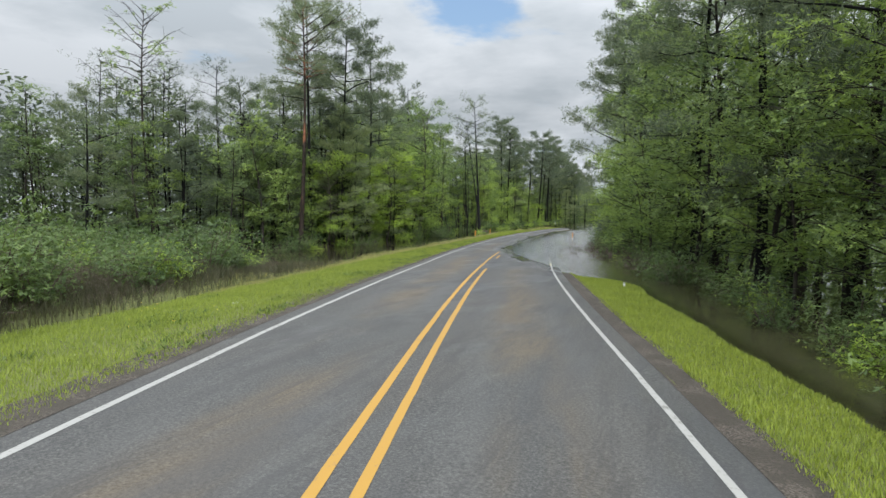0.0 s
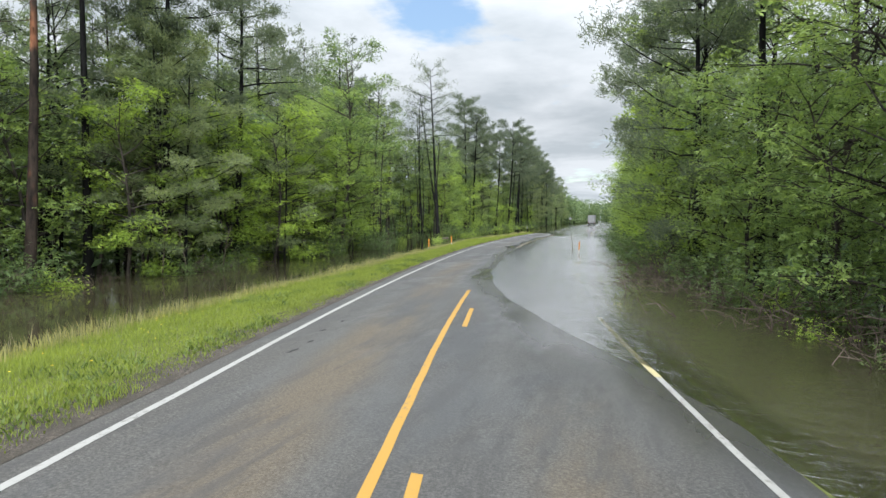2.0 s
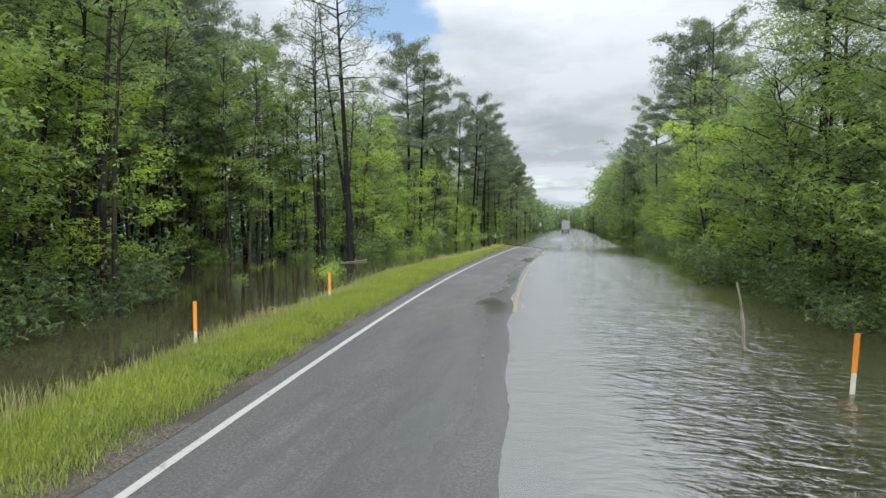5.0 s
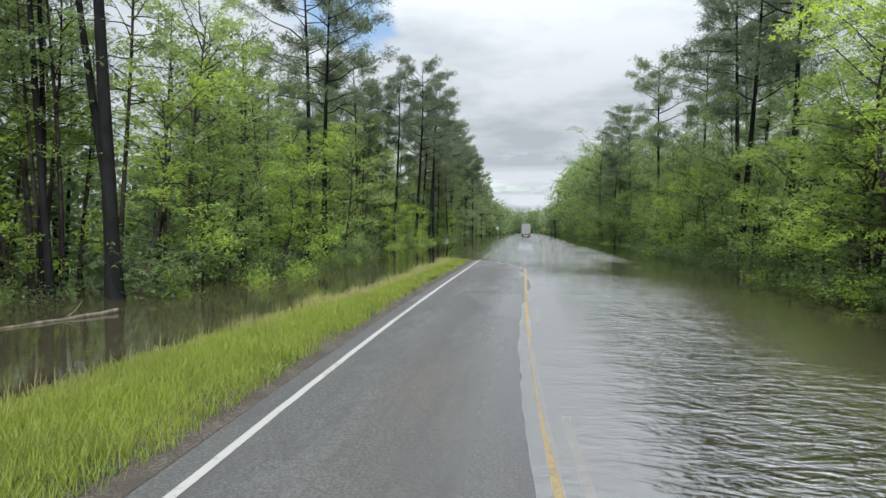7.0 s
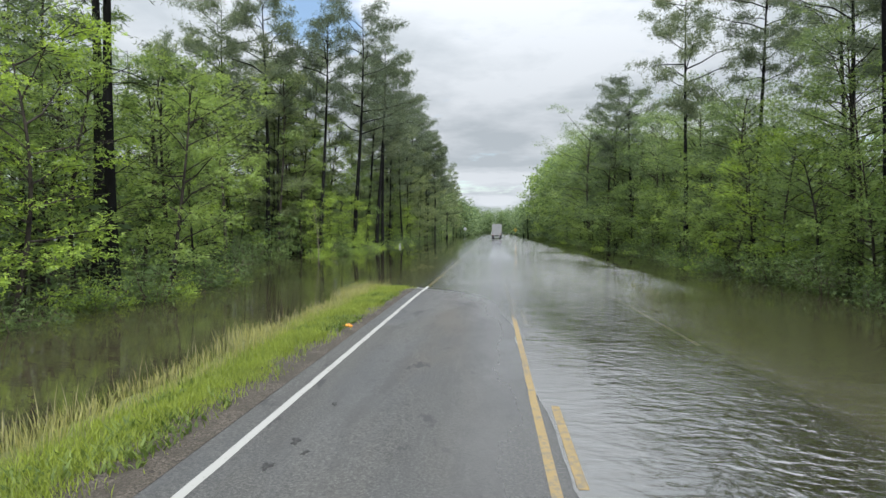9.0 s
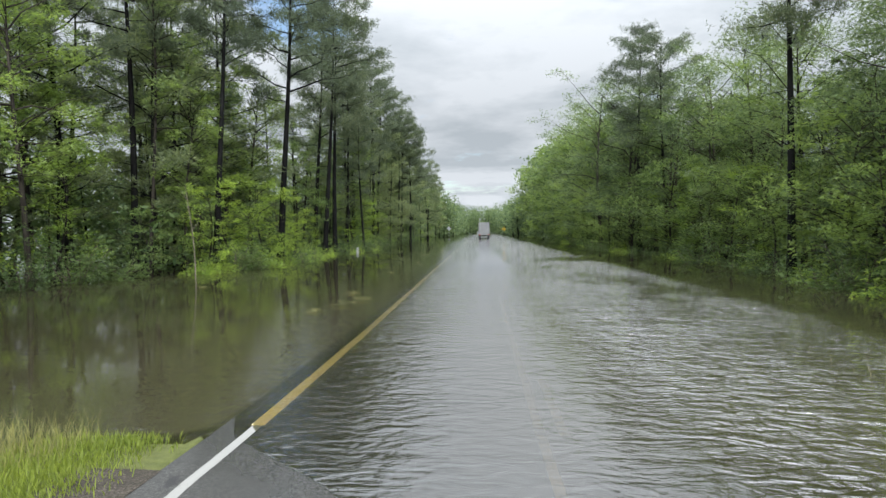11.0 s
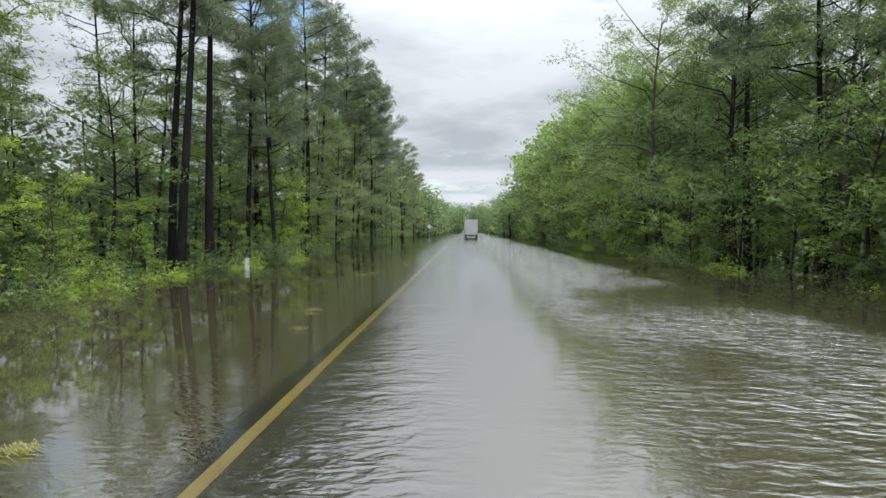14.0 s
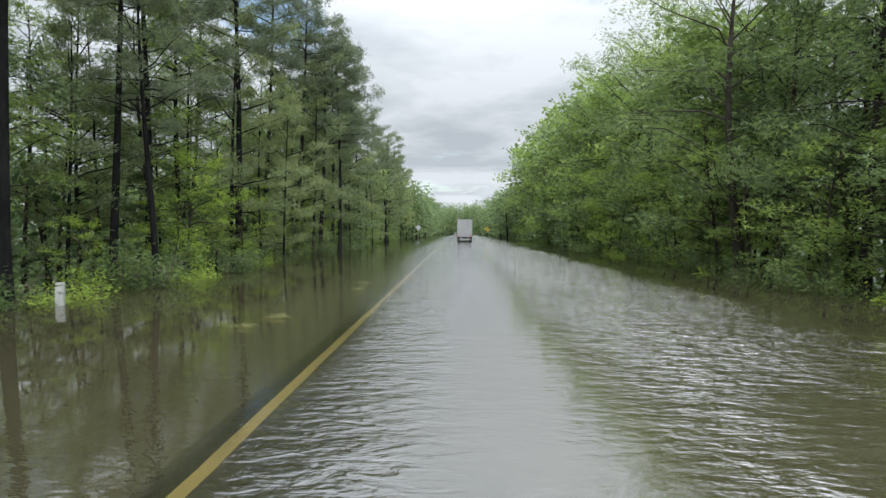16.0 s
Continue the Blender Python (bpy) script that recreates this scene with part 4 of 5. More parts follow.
# more pines and leafy trees standing deeper in the flooded wood
for p, y, d, size, turn in ((PINES[0], 176, -25, 0.95, 70), (PINES[0], 171, -24.5, 0.85, 20), (PINES[1], 166, -26.5, 0.9, 250),
                            (PINES[1], 106, -23, 0.9, 40), (PINES[0], 111, -27, 0.95, 160), (PINES[2], 117, -31, 1.0, 280), (PINES[1], 122, -28, 0.95, 100), (PINES[0], 115, -22, 0.85, 10)):
    put(p, y, d, size, turn, L_PINE, group="tall pines at the water")
for k, (y, d, size) in enumerate(((173, -21.5, 0.95), (179, -22.5, 1.05), (169, -29, 1.0), (108, -25, 0.9), (113, -24.5, 1.0), (119, -25.5, 0.95), (104, -19.5, 0.8))):
    put(TALL_LEAFY[k % 2], y, d, size, 70 * k, L_TALL)
put(THIN_TREE, 45.8, -23.8, 1.0, 40, "thin-stemmed tree with sparse small leaves high above the brush", "tree")
put(LEAN_PINE, 111.0, -13.45, 1.0, 0, "leaning dark pine trunk rising straight out of the floodwater", "tree")
put(TALL_LEAFY[0], 77.0, -12.6, 1.12, 15, L_TALL)
put(BIG_LEAFY[2], 200.0, 13.4, 1.25, 100, L_TALL)
put(TALL_LEAFY[1], 116.0, 11.8, 1.0, 40, L_TALL)

# the wood's edge: low leafy trees and shrubs over the water, then tall deciduous trees
for side, edge, y0, y1 in ((-1, wood_l, 50, 310), (1, wood_r, 22, 310)):
    y = y0
    while y < y1:
        far = y > 235
        if side < 0 and 86 < y < 108:
            y += 4.5
        d = edge(y)
        out = side * abs(place_rng.normal(0, 0.9))
        # beyond the bend the left edge is lower, so that the pine trunks show over it
        low = side < 0 and y > 150
        size = (place_rng.uniform(0.26, 0.42) if 173 < y < 194 else place_rng.uniform(0.45, 0.8)) if low else place_rng.uniform(0.7, 1.15)
        put((LOW_LEAFY[int(place_rng.integers(0, 2))] if low else ((LOW_LEAFY[0] if place_rng.uniform() < 0.45 and y < 150 else pick(LOW_LEAFY)) if side < 0 else (pick(LOW_LEAFY) if y > 52 else LOW_LEAFY[2]))) if not far else pick(FAR_LOW), y, d + out + side * (2.1 if side < 0 else 1.2), size, label=L_LOW, group="young trees along the water's edge")
        if not far:
            for k in range(1 if low else 2):
                put(pick(SHRUBS), y + place_rng.uniform(-1.5, 1.5), d + side * place_rng.uniform(0.2 if side < 0 else -0.6, 1.6), place_rng.uniform(0.6, 1.2), label=L_SHRUB, category="shrub", group="shrubs along the water's edge")
        y += (place_rng.uniform(2.9, 4.4) * 1.0 if side < 0 else place_rng.uniform(2.6, 3.8)) * (1 if not far else 1.3)
    y = y0 - 4
    while y < y1:
        far = y > 235
        if side < 0:
            d, p, size = edge(y) - place_rng.uniform(3.0, 6.5), pick(TALL_LEAFY), place_rng.uniform(0.70, 1.0) * float(np.interp(y, [50, 64], [0.75, 1.0]))
            step = place_rng.uniform(3.8, 6.2) if y < 150 else place_rng.uniform(6.0, 10.0)
        else:
            d, p, size = edge(y) + place_rng.uniform(2.8, 5.5), pick(BIG_LEAFY) if y > 52 else BIG_LEAFY[2 * int(place_rng.integers(0, 2))], place_rng.uniform(0.9, 1.12) * float(np.interp(y, [85, 105, 150, 160, 172, 195, 227, 290], [1.0, 0.72, 0.72, 0.78, 0.86, 1.1, 1.26, 1.4]))
            step = place_rng.uniform(2.7, 4.0) if y > 90 else place_rng.uniform(3.8, 5.6)
        put(p if not far else pick(FAR_LEAFY), y, d, size, label=L_TALL, group="trees of the flooded wood")
        y += step
# the closed mass of the wood behind the right-hand trees
for k in range(110):
    y = place_rng.uniform(92, 190) if k < 60 else place_rng.uniform(180, 300)
    high = float(np.interp(y, [92, 150, 172, 195, 230, 300], [10.0, 10.3, 12.0, 14.5, 17.0, 18.5])) * place_rng.uniform(0.86, 1.04)
    j = int(place_rng.integers(0, 2))
    put((INNER if y < 205 else FAR_LEAFY)[j], y, wood_r(y) + place_rng.uniform(4.0, 12.0), high / (14, 12)[j], label="dense green tree deeper in the flooded wood", group="inner trees of the wood")
# tall trees standing back from the open water at the bend
for k in range(22):
    y = place_rng.uniform(86, 114)
    p = pick(TALL_LEAFY) if k % 3 else pick(PINES_FAR)
    put(p, y, place_rng.uniform(-31, -20.5), place_rng.uniform(0.9, 1.2), label=L_TALL if k % 3 else L_FAR_PINE, group="trees of the flooded wood")
# soft olive young pines, layered down to the water, beyond the bend
y = 149.0
while y < 330:
    put(SOFT_PINES[int(place_rng.integers(0, 2))], y, wood_l(y) - (place_rng.uniform(4.5, 11.0) if y < 205 else place_rng.uniform(0.8, 7.5)), place_rng.uniform(0.40, 0.72) if y < 205 else place_rng.uniform(0.6, 0.98), label=L_SOFT, group="young pines of the flooded wood")
    y += place_rng.uniform(2.6, 4.6)
for k in range(16):
    y = place_rng.uniform(153, 181)
    p = SOFT_PINES[k % 2] if k % 4 < 2 else TALL_LEAFY[k % 3]
    put(p, y, place_rng.uniform(-31, -19), place_rng.uniform(0.9, 1.15), label=L_SOFT if k % 4 < 2 else L_TALL, group="trees of the flooded wood")
for k in range(9):
    y = place_rng.uniform(58, 84)
    put(SOFT_PINES[k % 2], y, wood_l(y) - place_rng.uniform(0.5, 6), place_rng.uniform(0.42, 0.7), label=L_SOFT, group="young pines of the flooded wood")
for k in range(12):
    y = place_rng.uniform(50, 66)
    put(DEAD[k % 2], y, wood_l(y) - place_rng.uniform(0.6, 2.0), place_rng.uniform(0.9, 1.6), label="bare brown tangle of dry twigs over the water", category="bush", group="dry bushes")
# bright low growth at the foot of the tall pines
for y, d, size in ((168.5, -14.6, 0.72), (163.0, -16.2, 0.62), (166.0, -15.4, 0.5), (175.0, -15.2, 0.5), (181.0, -15.8, 0.45), (196.0, -14.2, 0.5), (204.0, -13.8, 0.55)):
    put(LOW_LEAFY[0], y, d, size, label=L_LOW, group="young trees along the water's edge")
for k in range(18):
    y = 158 + 2.2 * k + place_rng.uniform(-0.8, 0.8)
    put(SHRUBS[1 if k % 3 else 0], y, wood_l(y) - place_rng.uniform(0.2, 0.9), place_rng.uniform(0.7, 1.15), label="bright green shrub standing at the foot of tall pines", category="shrub", group="shrubs along the water's edge")
for k in range(9):
    y = 59 + 2.7 * k + place_rng.uniform(-0.8, 0.8)
    put(LOW_LEAFY[0], y, wood_l(y) - place_rng.uniform(1.6, 3.0), place_rng.uniform(0.75, 1.05), label=L_LOW, group="young trees along the water's edge")
for k in range(16):
    y = 188 + 4.4 * k + place_rng.uniform(-1.5, 1.5)
    put(SOFT_PINES[k % 2], y, wood_l(y) - place_rng.uniform(2.0, 7.0), place_rng.uniform(0.68, 1.0), label=L_SOFT, group="young pines of the flooded wood")
# pines over the low edge beyond the bend
for k in range(4, 9):
    y = 160 + 12 * k + place_rng.uniform(-2.5, 2.5)
    put(pick(PINES), y, wood_l(y) - place_rng.uniform(2.2, 8.0), place_rng.uniform(0.78, 1.05), label=L_PINE, group="tall pines at the water")

def early(side, y):
    """The wood behind the brush before the bend is lower than the rest."""
    return float(np.interp(y, [40, 66], [0.70, 1.0])) if side < 0 else 1.0


# behind: slender stems and pines
for side, edge in ((-1, wood_l), (1, wood_r)):
    for k in range(100 if side < 0 else 60):
        y = place_rng.uniform(20, 230) if k % 3 else place_rng.uniform(20, 150)
        d = edge(y) + side * place_rng.uniform(5.5, 16)
        if side > 0 and 98 < y < 170:
            continue
        put(pick(POLES), y, d, place_rng.uniform(0.75, 1.2) * early(side, y), label=L_POLE, group="slender stems of the flooded wood")
    if side < 0:
        for k in range(74):
            y = place_rng.uniform(46, 66) if k % 6 == 0 else place_rng.uniform(84, 114)
            put(POLES[int(place_rng.integers(0, 3))], y, edge(y) - place_rng.uniform(0.8, 8.5), place_rng.uniform(0.8, 1.25) * (0.72 if y < 70 else 1.0), label=L_POLE, group="slender stems of the flooded wood")
    for k in range(36):
        y = place_rng.uniform(14, 310) if side > 0 or k % 2 else place_rng.uniform(14, 150)
        d = edge(y) + side * place_rng.uniform(8, 20)
        if side > 0 and 98 < y < 170:
            continue
        put(pick(PINES_FAR), y, d, place_rng.uniform(0.72, 0.98) * early(side, y) ** 1.5, label=L_FAR_PINE, group="pines of the flooded wood")
    for k in range(44 if side < 0 else 30):
        y = place_rng.uniform(16, 230) if k % 2 else place_rng.uniform(16, 60)
        d = edge(y) + side * place_rng.uniform(4, 10)
        put(pick(INNER if y < 212 else FAR_LEAFY), y, d, place_rng.uniform(0.7, 1.0) * early(side, y) * (0.72 if side > 0 and 98 < y < 170 else 1.0), label="dense green tree deeper in the flooded wood", group="inner trees of the wood")

# brush on the dry ground before the bend
for k in range(85):
    y, u = place_rng.uniform(14, 40), place_rng.uniform(0, 1)
    d = -10.3 - 13 * u
    put(SHRUBS[1] if k % 6 == 0 else SHRUBS[k % 2 * 2], y, d, place_rng.uniform(0.6, 1.25), label="green thicket shrub on the unmown ground", category="shrub", group="thicket shrubs")
for k in range(100):
    y = place_rng.uniform(18, 43)
    d = -10.4 - 7 * place_rng.uniform(0, 1)
    put(pick(DEAD), y, min(d, float(np.interp(y, BANK_Y, BANK_D)) - 0.9), place_rng.uniform(0.6, 1.1), label="bare brown tangle of dry twigs", category="bush", group="dry bushes")
for k in range(14):
    y = place_rng.uniform(40, 72)
    put(pick(DEAD), y, wood_r(y) - place_rng.uniform(0.6, 1.8), place_rng.uniform(0.9, 1.4), label="bare brown tangle of dry twigs over the water", category="bush", group="dry bushes")
for k in range(26):
    y = 42 + 1.15 * k + place_rng.uniform(-0.5, 0.5)
    put(DEAD[k % 2], y, wood_r(y) - place_rng.uniform(-0.9, 0.1), place_rng.uniform(1.3, 1.9), label="tall grey-brown tangle of dry brush at the flooded edge", category="bush", group="dry bushes")
# saplings standing in open water
for y, d, size in ((97.7, -9.8, 0.72), (99.3, -10.1, 0.95), (94, -12.4, 0.6), (104, -16, 0.6), (100, -15, 0.5)):
    put(SHRUBS[1], y, d, size, label="small bright sapling poking out of open floodwater", category="shrub")


def far_wood(name, spots, seed, label, leaf=0.62, per_tree=430, leaf_mat=M_LEAF_DARK):
    """The wood further in, as one joined sheet of stems and leaf clumps."""
    rng = np.random.default_rng(seed)
    limbs, cen = [], []
    for x, y, h in spots:
        tr = trunk_line(rng, h, rng.normal(0, 0.02, 2), 0.3, 4) + np.array((x, y, -0.3))
        limbs.append((tr, np.array([1.3, 0.9, 0.6, 0.2]) * 0.010 * h, 5))
        n = per_tree // 3
        u = rng.uniform(0.02, 1, n) ** 0.85
        r = (0.16 + 0.12 * np.sin(3.1 * u)) * h * np.sqrt(rng.uniform(0.02, 1, n))
        a = rng.uniform(0, 6.28, n)
        # leaves gather in shelves, with gaps between
        u = u + 0.05 * np.sin(u * 23 + a * 2)
        cen.append(np.stack([x + np.cos(a) * r, y + np.sin(a) * r, np.maximum(u, 0.0) * h + 0.1], 1))
    vt, qt = tubes(limbs)
    vl, ql = leaf_quads(np.concatenate(cen), rng, 3, 0.45, leaf, leaf * 0.55)
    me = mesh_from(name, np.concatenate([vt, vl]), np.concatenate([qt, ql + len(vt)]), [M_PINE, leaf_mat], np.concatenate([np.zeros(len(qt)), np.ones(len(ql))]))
    return tagged(new(name, me), label, "woods", kind="stuff")


def band(side, edge, rows, y0, y1, gap):
    rng = np.random.default_rng(int(40 + side))
    spots = []
    for row in rows:
        y = y0
        while y < y1:
            d = edge(y) + side * (row + rng.uniform(-2.0, 2.0))
            spots.append((float(mid(y)) + d, y, rng.uniform(8, 13) if y < 100 else rng.uniform(6, 10)))
            y += gap * rng.uniform(0.7, 1.3) * (1.0 if y < 240 else 1.8)
    return spots


far_wood("woods_left", band(-1, wood_l, (11, 17, 23, 30, 38), 78, 440, 5.0), 61, "deep green flooded wood behind the first trees", 0.50, 660)
far_wood("woods_left_near", band(-1, wood_l, (12, 17, 23, 30, 38), -14, 78, 4.6), 66, "dark grey-green pine wood behind the brush", 0.46, 1050, M_NEEDLE)
far_wood("woods_right", band(1, wood_r, (10, 16, 24, 32), 78, 440, 5.0), 62, "deep green flooded wood behind the first trees", 0.50, 660)
far_wood("woods_right_near", band(1, wood_r, (10, 16, 24, 32), -14, 78, 5.0), 67, "dim green wood behind the first trees", 0.34, 900)


def thicket(name, side, edge, seed, count, label):
    """Low growth between the stems, as one sheet of leaf clumps."""
    rng = np.random.default_rng(seed)
    y = rng.uniform(10, 260, count)
    out = 3.0 + 30 * rng.uniform(0, 1, count) ** 1.2
    x = np.array([float(mid(v)) + edge(v) for v in y]) + side * out
    h = 0.4 + np.where((side < 0) & (y < 116), 1.5, 4.2) * rng.uniform(0, 1, count) ** 1.6
    v, f = leaf_quads(np.stack([x, y, h], 1), rng, 5, 0.55, 0.42, 0.24)
    return tagged(new(name, mesh_from(name, v, f, [M_SHRUB])), label, "undergrowth", kind="stuff")


thicket("undergrowth_left", -1, wood_l, 64, 11000, "dim green undergrowth between the stems")
thicket("undergrowth_right", 1, wood_r, 65, 8000, "dim green undergrowth between the stems")
rng = np.random.default_rng(77)
end_spots = [(rng.uniform(-60, 60), rng.uniform(452, 500), rng.uniform(11, 17)) for k in range(120)]
for side in (-1, 1):
    y = 300.0
    while y < 455:
        end_spots.append((side * rng.uniform(9.5, 16) * (1 if y < 400 else max(0.3, (460 - y) / 60)), y, rng.uniform(7, 13)))
        y += rng.uniform(1.4, 2.6)
far_wood("distant_woods", end_spots, 63, "distant trees where the road leaves the view", 0.8, 420, M_LEAF_DARK)

for p in PATTERNS:
    for o in (*p.children_recursive, p):
        bpy.data.objects.remove(o)


def blades(name, count, ys, d_from, d_to, hgt, width, mat, label, keep=None, seed=3, lean=0.35):
    """Grass as one sheet of single bent blades."""
    rng = np.random.default_rng(seed)
    y = rng.uniform(ys[0], ys[1], count)
    u = rng.uniform(0, 1, count)
    V, F = [], []
    n = 0
    for k in range(count):
        a, b = d_from(y[k]), d_to(y[k])
        d = a + (b - a) * u[k]
        if keep and not keep(d, y[k], rng):
            continue
        z = ground_z(d, y[k])
        if z < -0.42:
            continue
        h = hgt(d, y[k]) * rng.uniform(0.5, 1.25)
        x = float(mid(y[k])) + d
        az = rng.uniform(0, 6.28)
        lx, ly = math.cos(az) * h * lean * rng.uniform(0.2, 1.3), math.sin(az) * h * lean * rng.uniform(0.2, 1.3)
        wx, wy = -math.sin(az) * width / 2, math.cos(az) * width / 2
        V += [(x, y[k], z - 0.02), (x + lx * 0.35 + wx, y[k] + ly * 0.35 + wy, z + h * 0.5), (x + lx, y[k] + ly, z + h), (x + lx * 0.35 - wx, y[k] + ly * 0.35 - wy, z + h * 0.5)]
        F.append((n, n + 1, n + 2, n + 3))
        n += 4
    me = mesh_from(name, V, np.array(F), [mat])
    return tagged(new(name, me), label, "grass", kind="stuff")


def bank(y):
    return float(np.interp(y, BANK_Y, BANK_D))


def clump(d, y, s, k):
    return wob(d, y, s, k)


blades("verge_grass", 440000, (12, 139), lambda y: -3.98, lambda y: bank(y) + 0.1, lambda d, y: 0.062 + 0.10 * min(1.0, max(0.0, (y - 60) / 40)) * min(1.0, max(0.35, (122 - y) / 14)) + 0.11 * max(0, clump(d, y, 0.8, 2.0)) + 0.03 * (-d - 4) / 3, 0.011, M_GRASS, "bright green mown grass on the road bank", keep=lambda d, y, r: r.uniform() < 0.012 + 1 / (1 + math.exp((d + 4.08 + 0.30 * min(1.0, max(0.0, (y - 96) / 14)) - 0.3 * clump(d, y, 0.9, 6)) / 0.10)) and ground_z(d, y) > -0.06 and r.uniform() < 1.15 - min(1.0, max(0.0, (y - 104) / 10)) * max(0.0, -d - 4.75) * 1.15, lean=0.7)
blades("bank_edge_grass", 26000, (30, 143), lambda y: bank(y) + 0.7, lambda y: bank(y) - 0.2, lambda d, y: 0.20 + 0.42 * max(0, clump(d, y, 0.35, 7.0)), 0.009, M_REED, "taller yellow-green grass along the water's edge", seed=5, lean=0.5)
blades("rank_grass", 75000, (10, 42), lambda y: bank(y) + 0.3, lambda y: -24.0, lambda d, y: 0.45 + 0.5 * max(0, clump(d, y, 0.3, 1.0)), 0.016, M_RANK, "rank brown and green growth on the unmown ground", seed=14, keep=lambda d, y, r: clump(d, y, 0.45, 8.0) > -0.45, lean=0.5)
blades("verge_weeds", 42000, (20, 134), lambda y: -4.1, lambda y: bank(y) + 0.6, lambda d, y: 0.10 + 0.10 * max(0, clump(d, y, 1.3, 4.0)), 0.034, M_WEED, "dark green broad-leaved weeds among the verge grass", seed=15, keep=lambda d, y, r: clump(d, y, 0.55, 12.0) + 0.5 * clump(d, y, 1.7, 3.0) > 0.12 + 0.10 * (-d - 4.2), lean=1.1)
blades("seed_grass", 1500, (26, 136), lambda y: bank(y) + 0.4, lambda y: bank(y) - 0.5, lambda d, y: 0.42, 0.009, M_SEED, "thin dry seed stalks along the water's edge", seed=6, lean=0.3)
blades("verge_grass_right", 95000, (12, 47), lambda y: 4.25, lambda y: 7.2, lambda d, y: 0.09 + 0.08 * max(0, clump(d, y, 0.8, 2.0)), 0.014, M_GRASS, "green grass verge sinking into the flood", seed=8, keep=lambda d, y, r: ground_z(d, y) > -0.03, lean=0.6)
blades("flooded_grass", 5500, (136, 145.5), lambda y: -4.9, lambda y: -6.6, lambda d, y: 0.36, 0.004, M_REED, "flooded tuft of long grass standing in water", seed=9, keep=lambda d, y, r: clump(d, y, 0.6, 3.0) > 0.0 + (y - 142) * 0.06, lean=0.6)
blades("flooded_grass_right", 3200, (50, 84), lambda y: 4.1, lambda y: 5.6, lambda d, y: 0.40, 0.004, M_REED, "thin flooded grass beyond the drowned road edge", seed=10, keep=lambda d, y, r: clump(d, y, 0.4, 6.0) > 0.22, lean=0.5)
blades("flooded_reeds", 900, (135, 144), lambda y: 5.0, lambda y: 6.8, lambda d, y: 0.62, 0.009, M_SEED, "thin flooded stalks beyond the drowned road edge", seed=11)


# ---- things ----
def part(name, bm, mat, parent=None, label="", smooth=False):
    me = bpy.data.meshes.new(name)
    bm.to_mesh(me)
    bm.free()
    me.materials.append(mat)
    if smooth:
        me.polygons.foreach_set("use_smooth", [True] * len(me.polygons))
    ob = new(name, me)
    if parent is not None:
        ob.parent = parent
    if label:
        tagged(ob, label)
    return ob


def box(bm, x0, x1, y0, y1, z0, z1, bevel=0.0):
    r = bmesh.ops.create_cube(bm, size=1, matrix=Matrix.LocRotScale(((x0 + x1) / 2, (y0 + y1) / 2, (z0 + z1) / 2), None, (x1 - x0, y1 - y0, z1 - z0)))
    if bevel:
        es = list({e for v in r["verts"] for e in v.link_edges})
        bmesh.ops.bevel(bm, geom=es, offset=bevel, segments=2, affect="EDGES")
    return bm


def cyl(bm, r1, r2, h, m, seg=16):
    bmesh.ops.create_cone(bm, cap_ends=True, segments=seg, radius1=r1, radius2=r2, depth=h, matrix=m)
    return bm


M_POST = plain("white_post_plastic", (0.62, 0.58, 0.50), 0.6, vary=0.2)
M_ORANGE = plain("faded_orange_band", (0.72, 0.27, 0.03), 0.55, vary=0.15)
# white panel toned down to grey, putting its rear side's shade into the colour
M_TRAILER = plain("shaded_white_trailer_panel", (0.21, 0.215, 0.22), 0.6, vary=0.12, scale=1.2)
M_STEEL = plain("grey_steel", (0.30, 0.31, 0.32), 0.45, 0.8)
M_RUBBER = plain("tyre_rubber", (0.02, 0.02, 0.021), 0.85)
M_BLACK = plain("dark_underframe", (0.022, 0.022, 0.024), 0.7)
M_RED = plain("red_lamp_lens", (0.45, 0.02, 0.015), 0.3, vary=0.1)
M_SIGN = plain("yellow_sign_sheet", (0.80, 0.46, 0.02), 0.5, vary=0.08)
M_ALU = plain("bare_aluminium", (0.28, 0.29, 0.29), 0.6, 0.3, vary=0.1)
M_PED = plain("pale_pedestal_shell", (0.34, 0.35, 0.33), 0.55, vary=0.2)
M_LITTER = plain("white_litter", (0.75, 0.75, 0.73), 0.5, vary=0.1)


def marker_post(y, d, height, tilt, label, orange=0.70):
    x, z = float(mid(y)) + d, float(ground_z(d, y))
    root = new("marker_post")
    root.matrix_world = pose(x, y, z, tilt, tilt * 0.4, 12)
    bm = bmesh.new()
    box(bm, -0.034, 0.034, -0.015, 0.015, -0.3, height * (1 - orange), 0.006)
    part("post", bm, M_POST, root)
    bm = bmesh.new()
    box(bm, -0.036, 0.036, -0.017, 0.017, height * (1 - orange), height, 0.006)
    part("band", bm, M_ORANGE, root, "faded orange band round the top")
    return tagged(root, label, "marker post", "marker posts of the verge")


marker_post(81.2, -6.6, 0.88, 1.5, "orange and white roadside marker post in the grass")
marker_post(88.4, -6.2, 0.88, -2.0, "orange and white roadside marker post at the water's edge")
marker_post(80.0, 4.8, 1.15, 3.0, "orange and white marker post standing in the flood", 0.5)


def stake(y, d, height, tilt, label):
    p = np.array([(0, 0, -0.5), (0.02, 0, height * 0.4), (-0.03, 0.01, height * 0.75), (-0.10, 0, height)])
    v, q = tubes([(p, [0.035, 0.03, 0.026, 0.015], 7)])
    o = new("broken_stake", mesh_from("broken_stake", v, q, [M_PALE], smooth=True))
    o.matrix_world = pose(float(mid(y)) + d, y, float(ground_z(d, y)), tilt, 0, 0)
    return tagged(o, label, "stake")


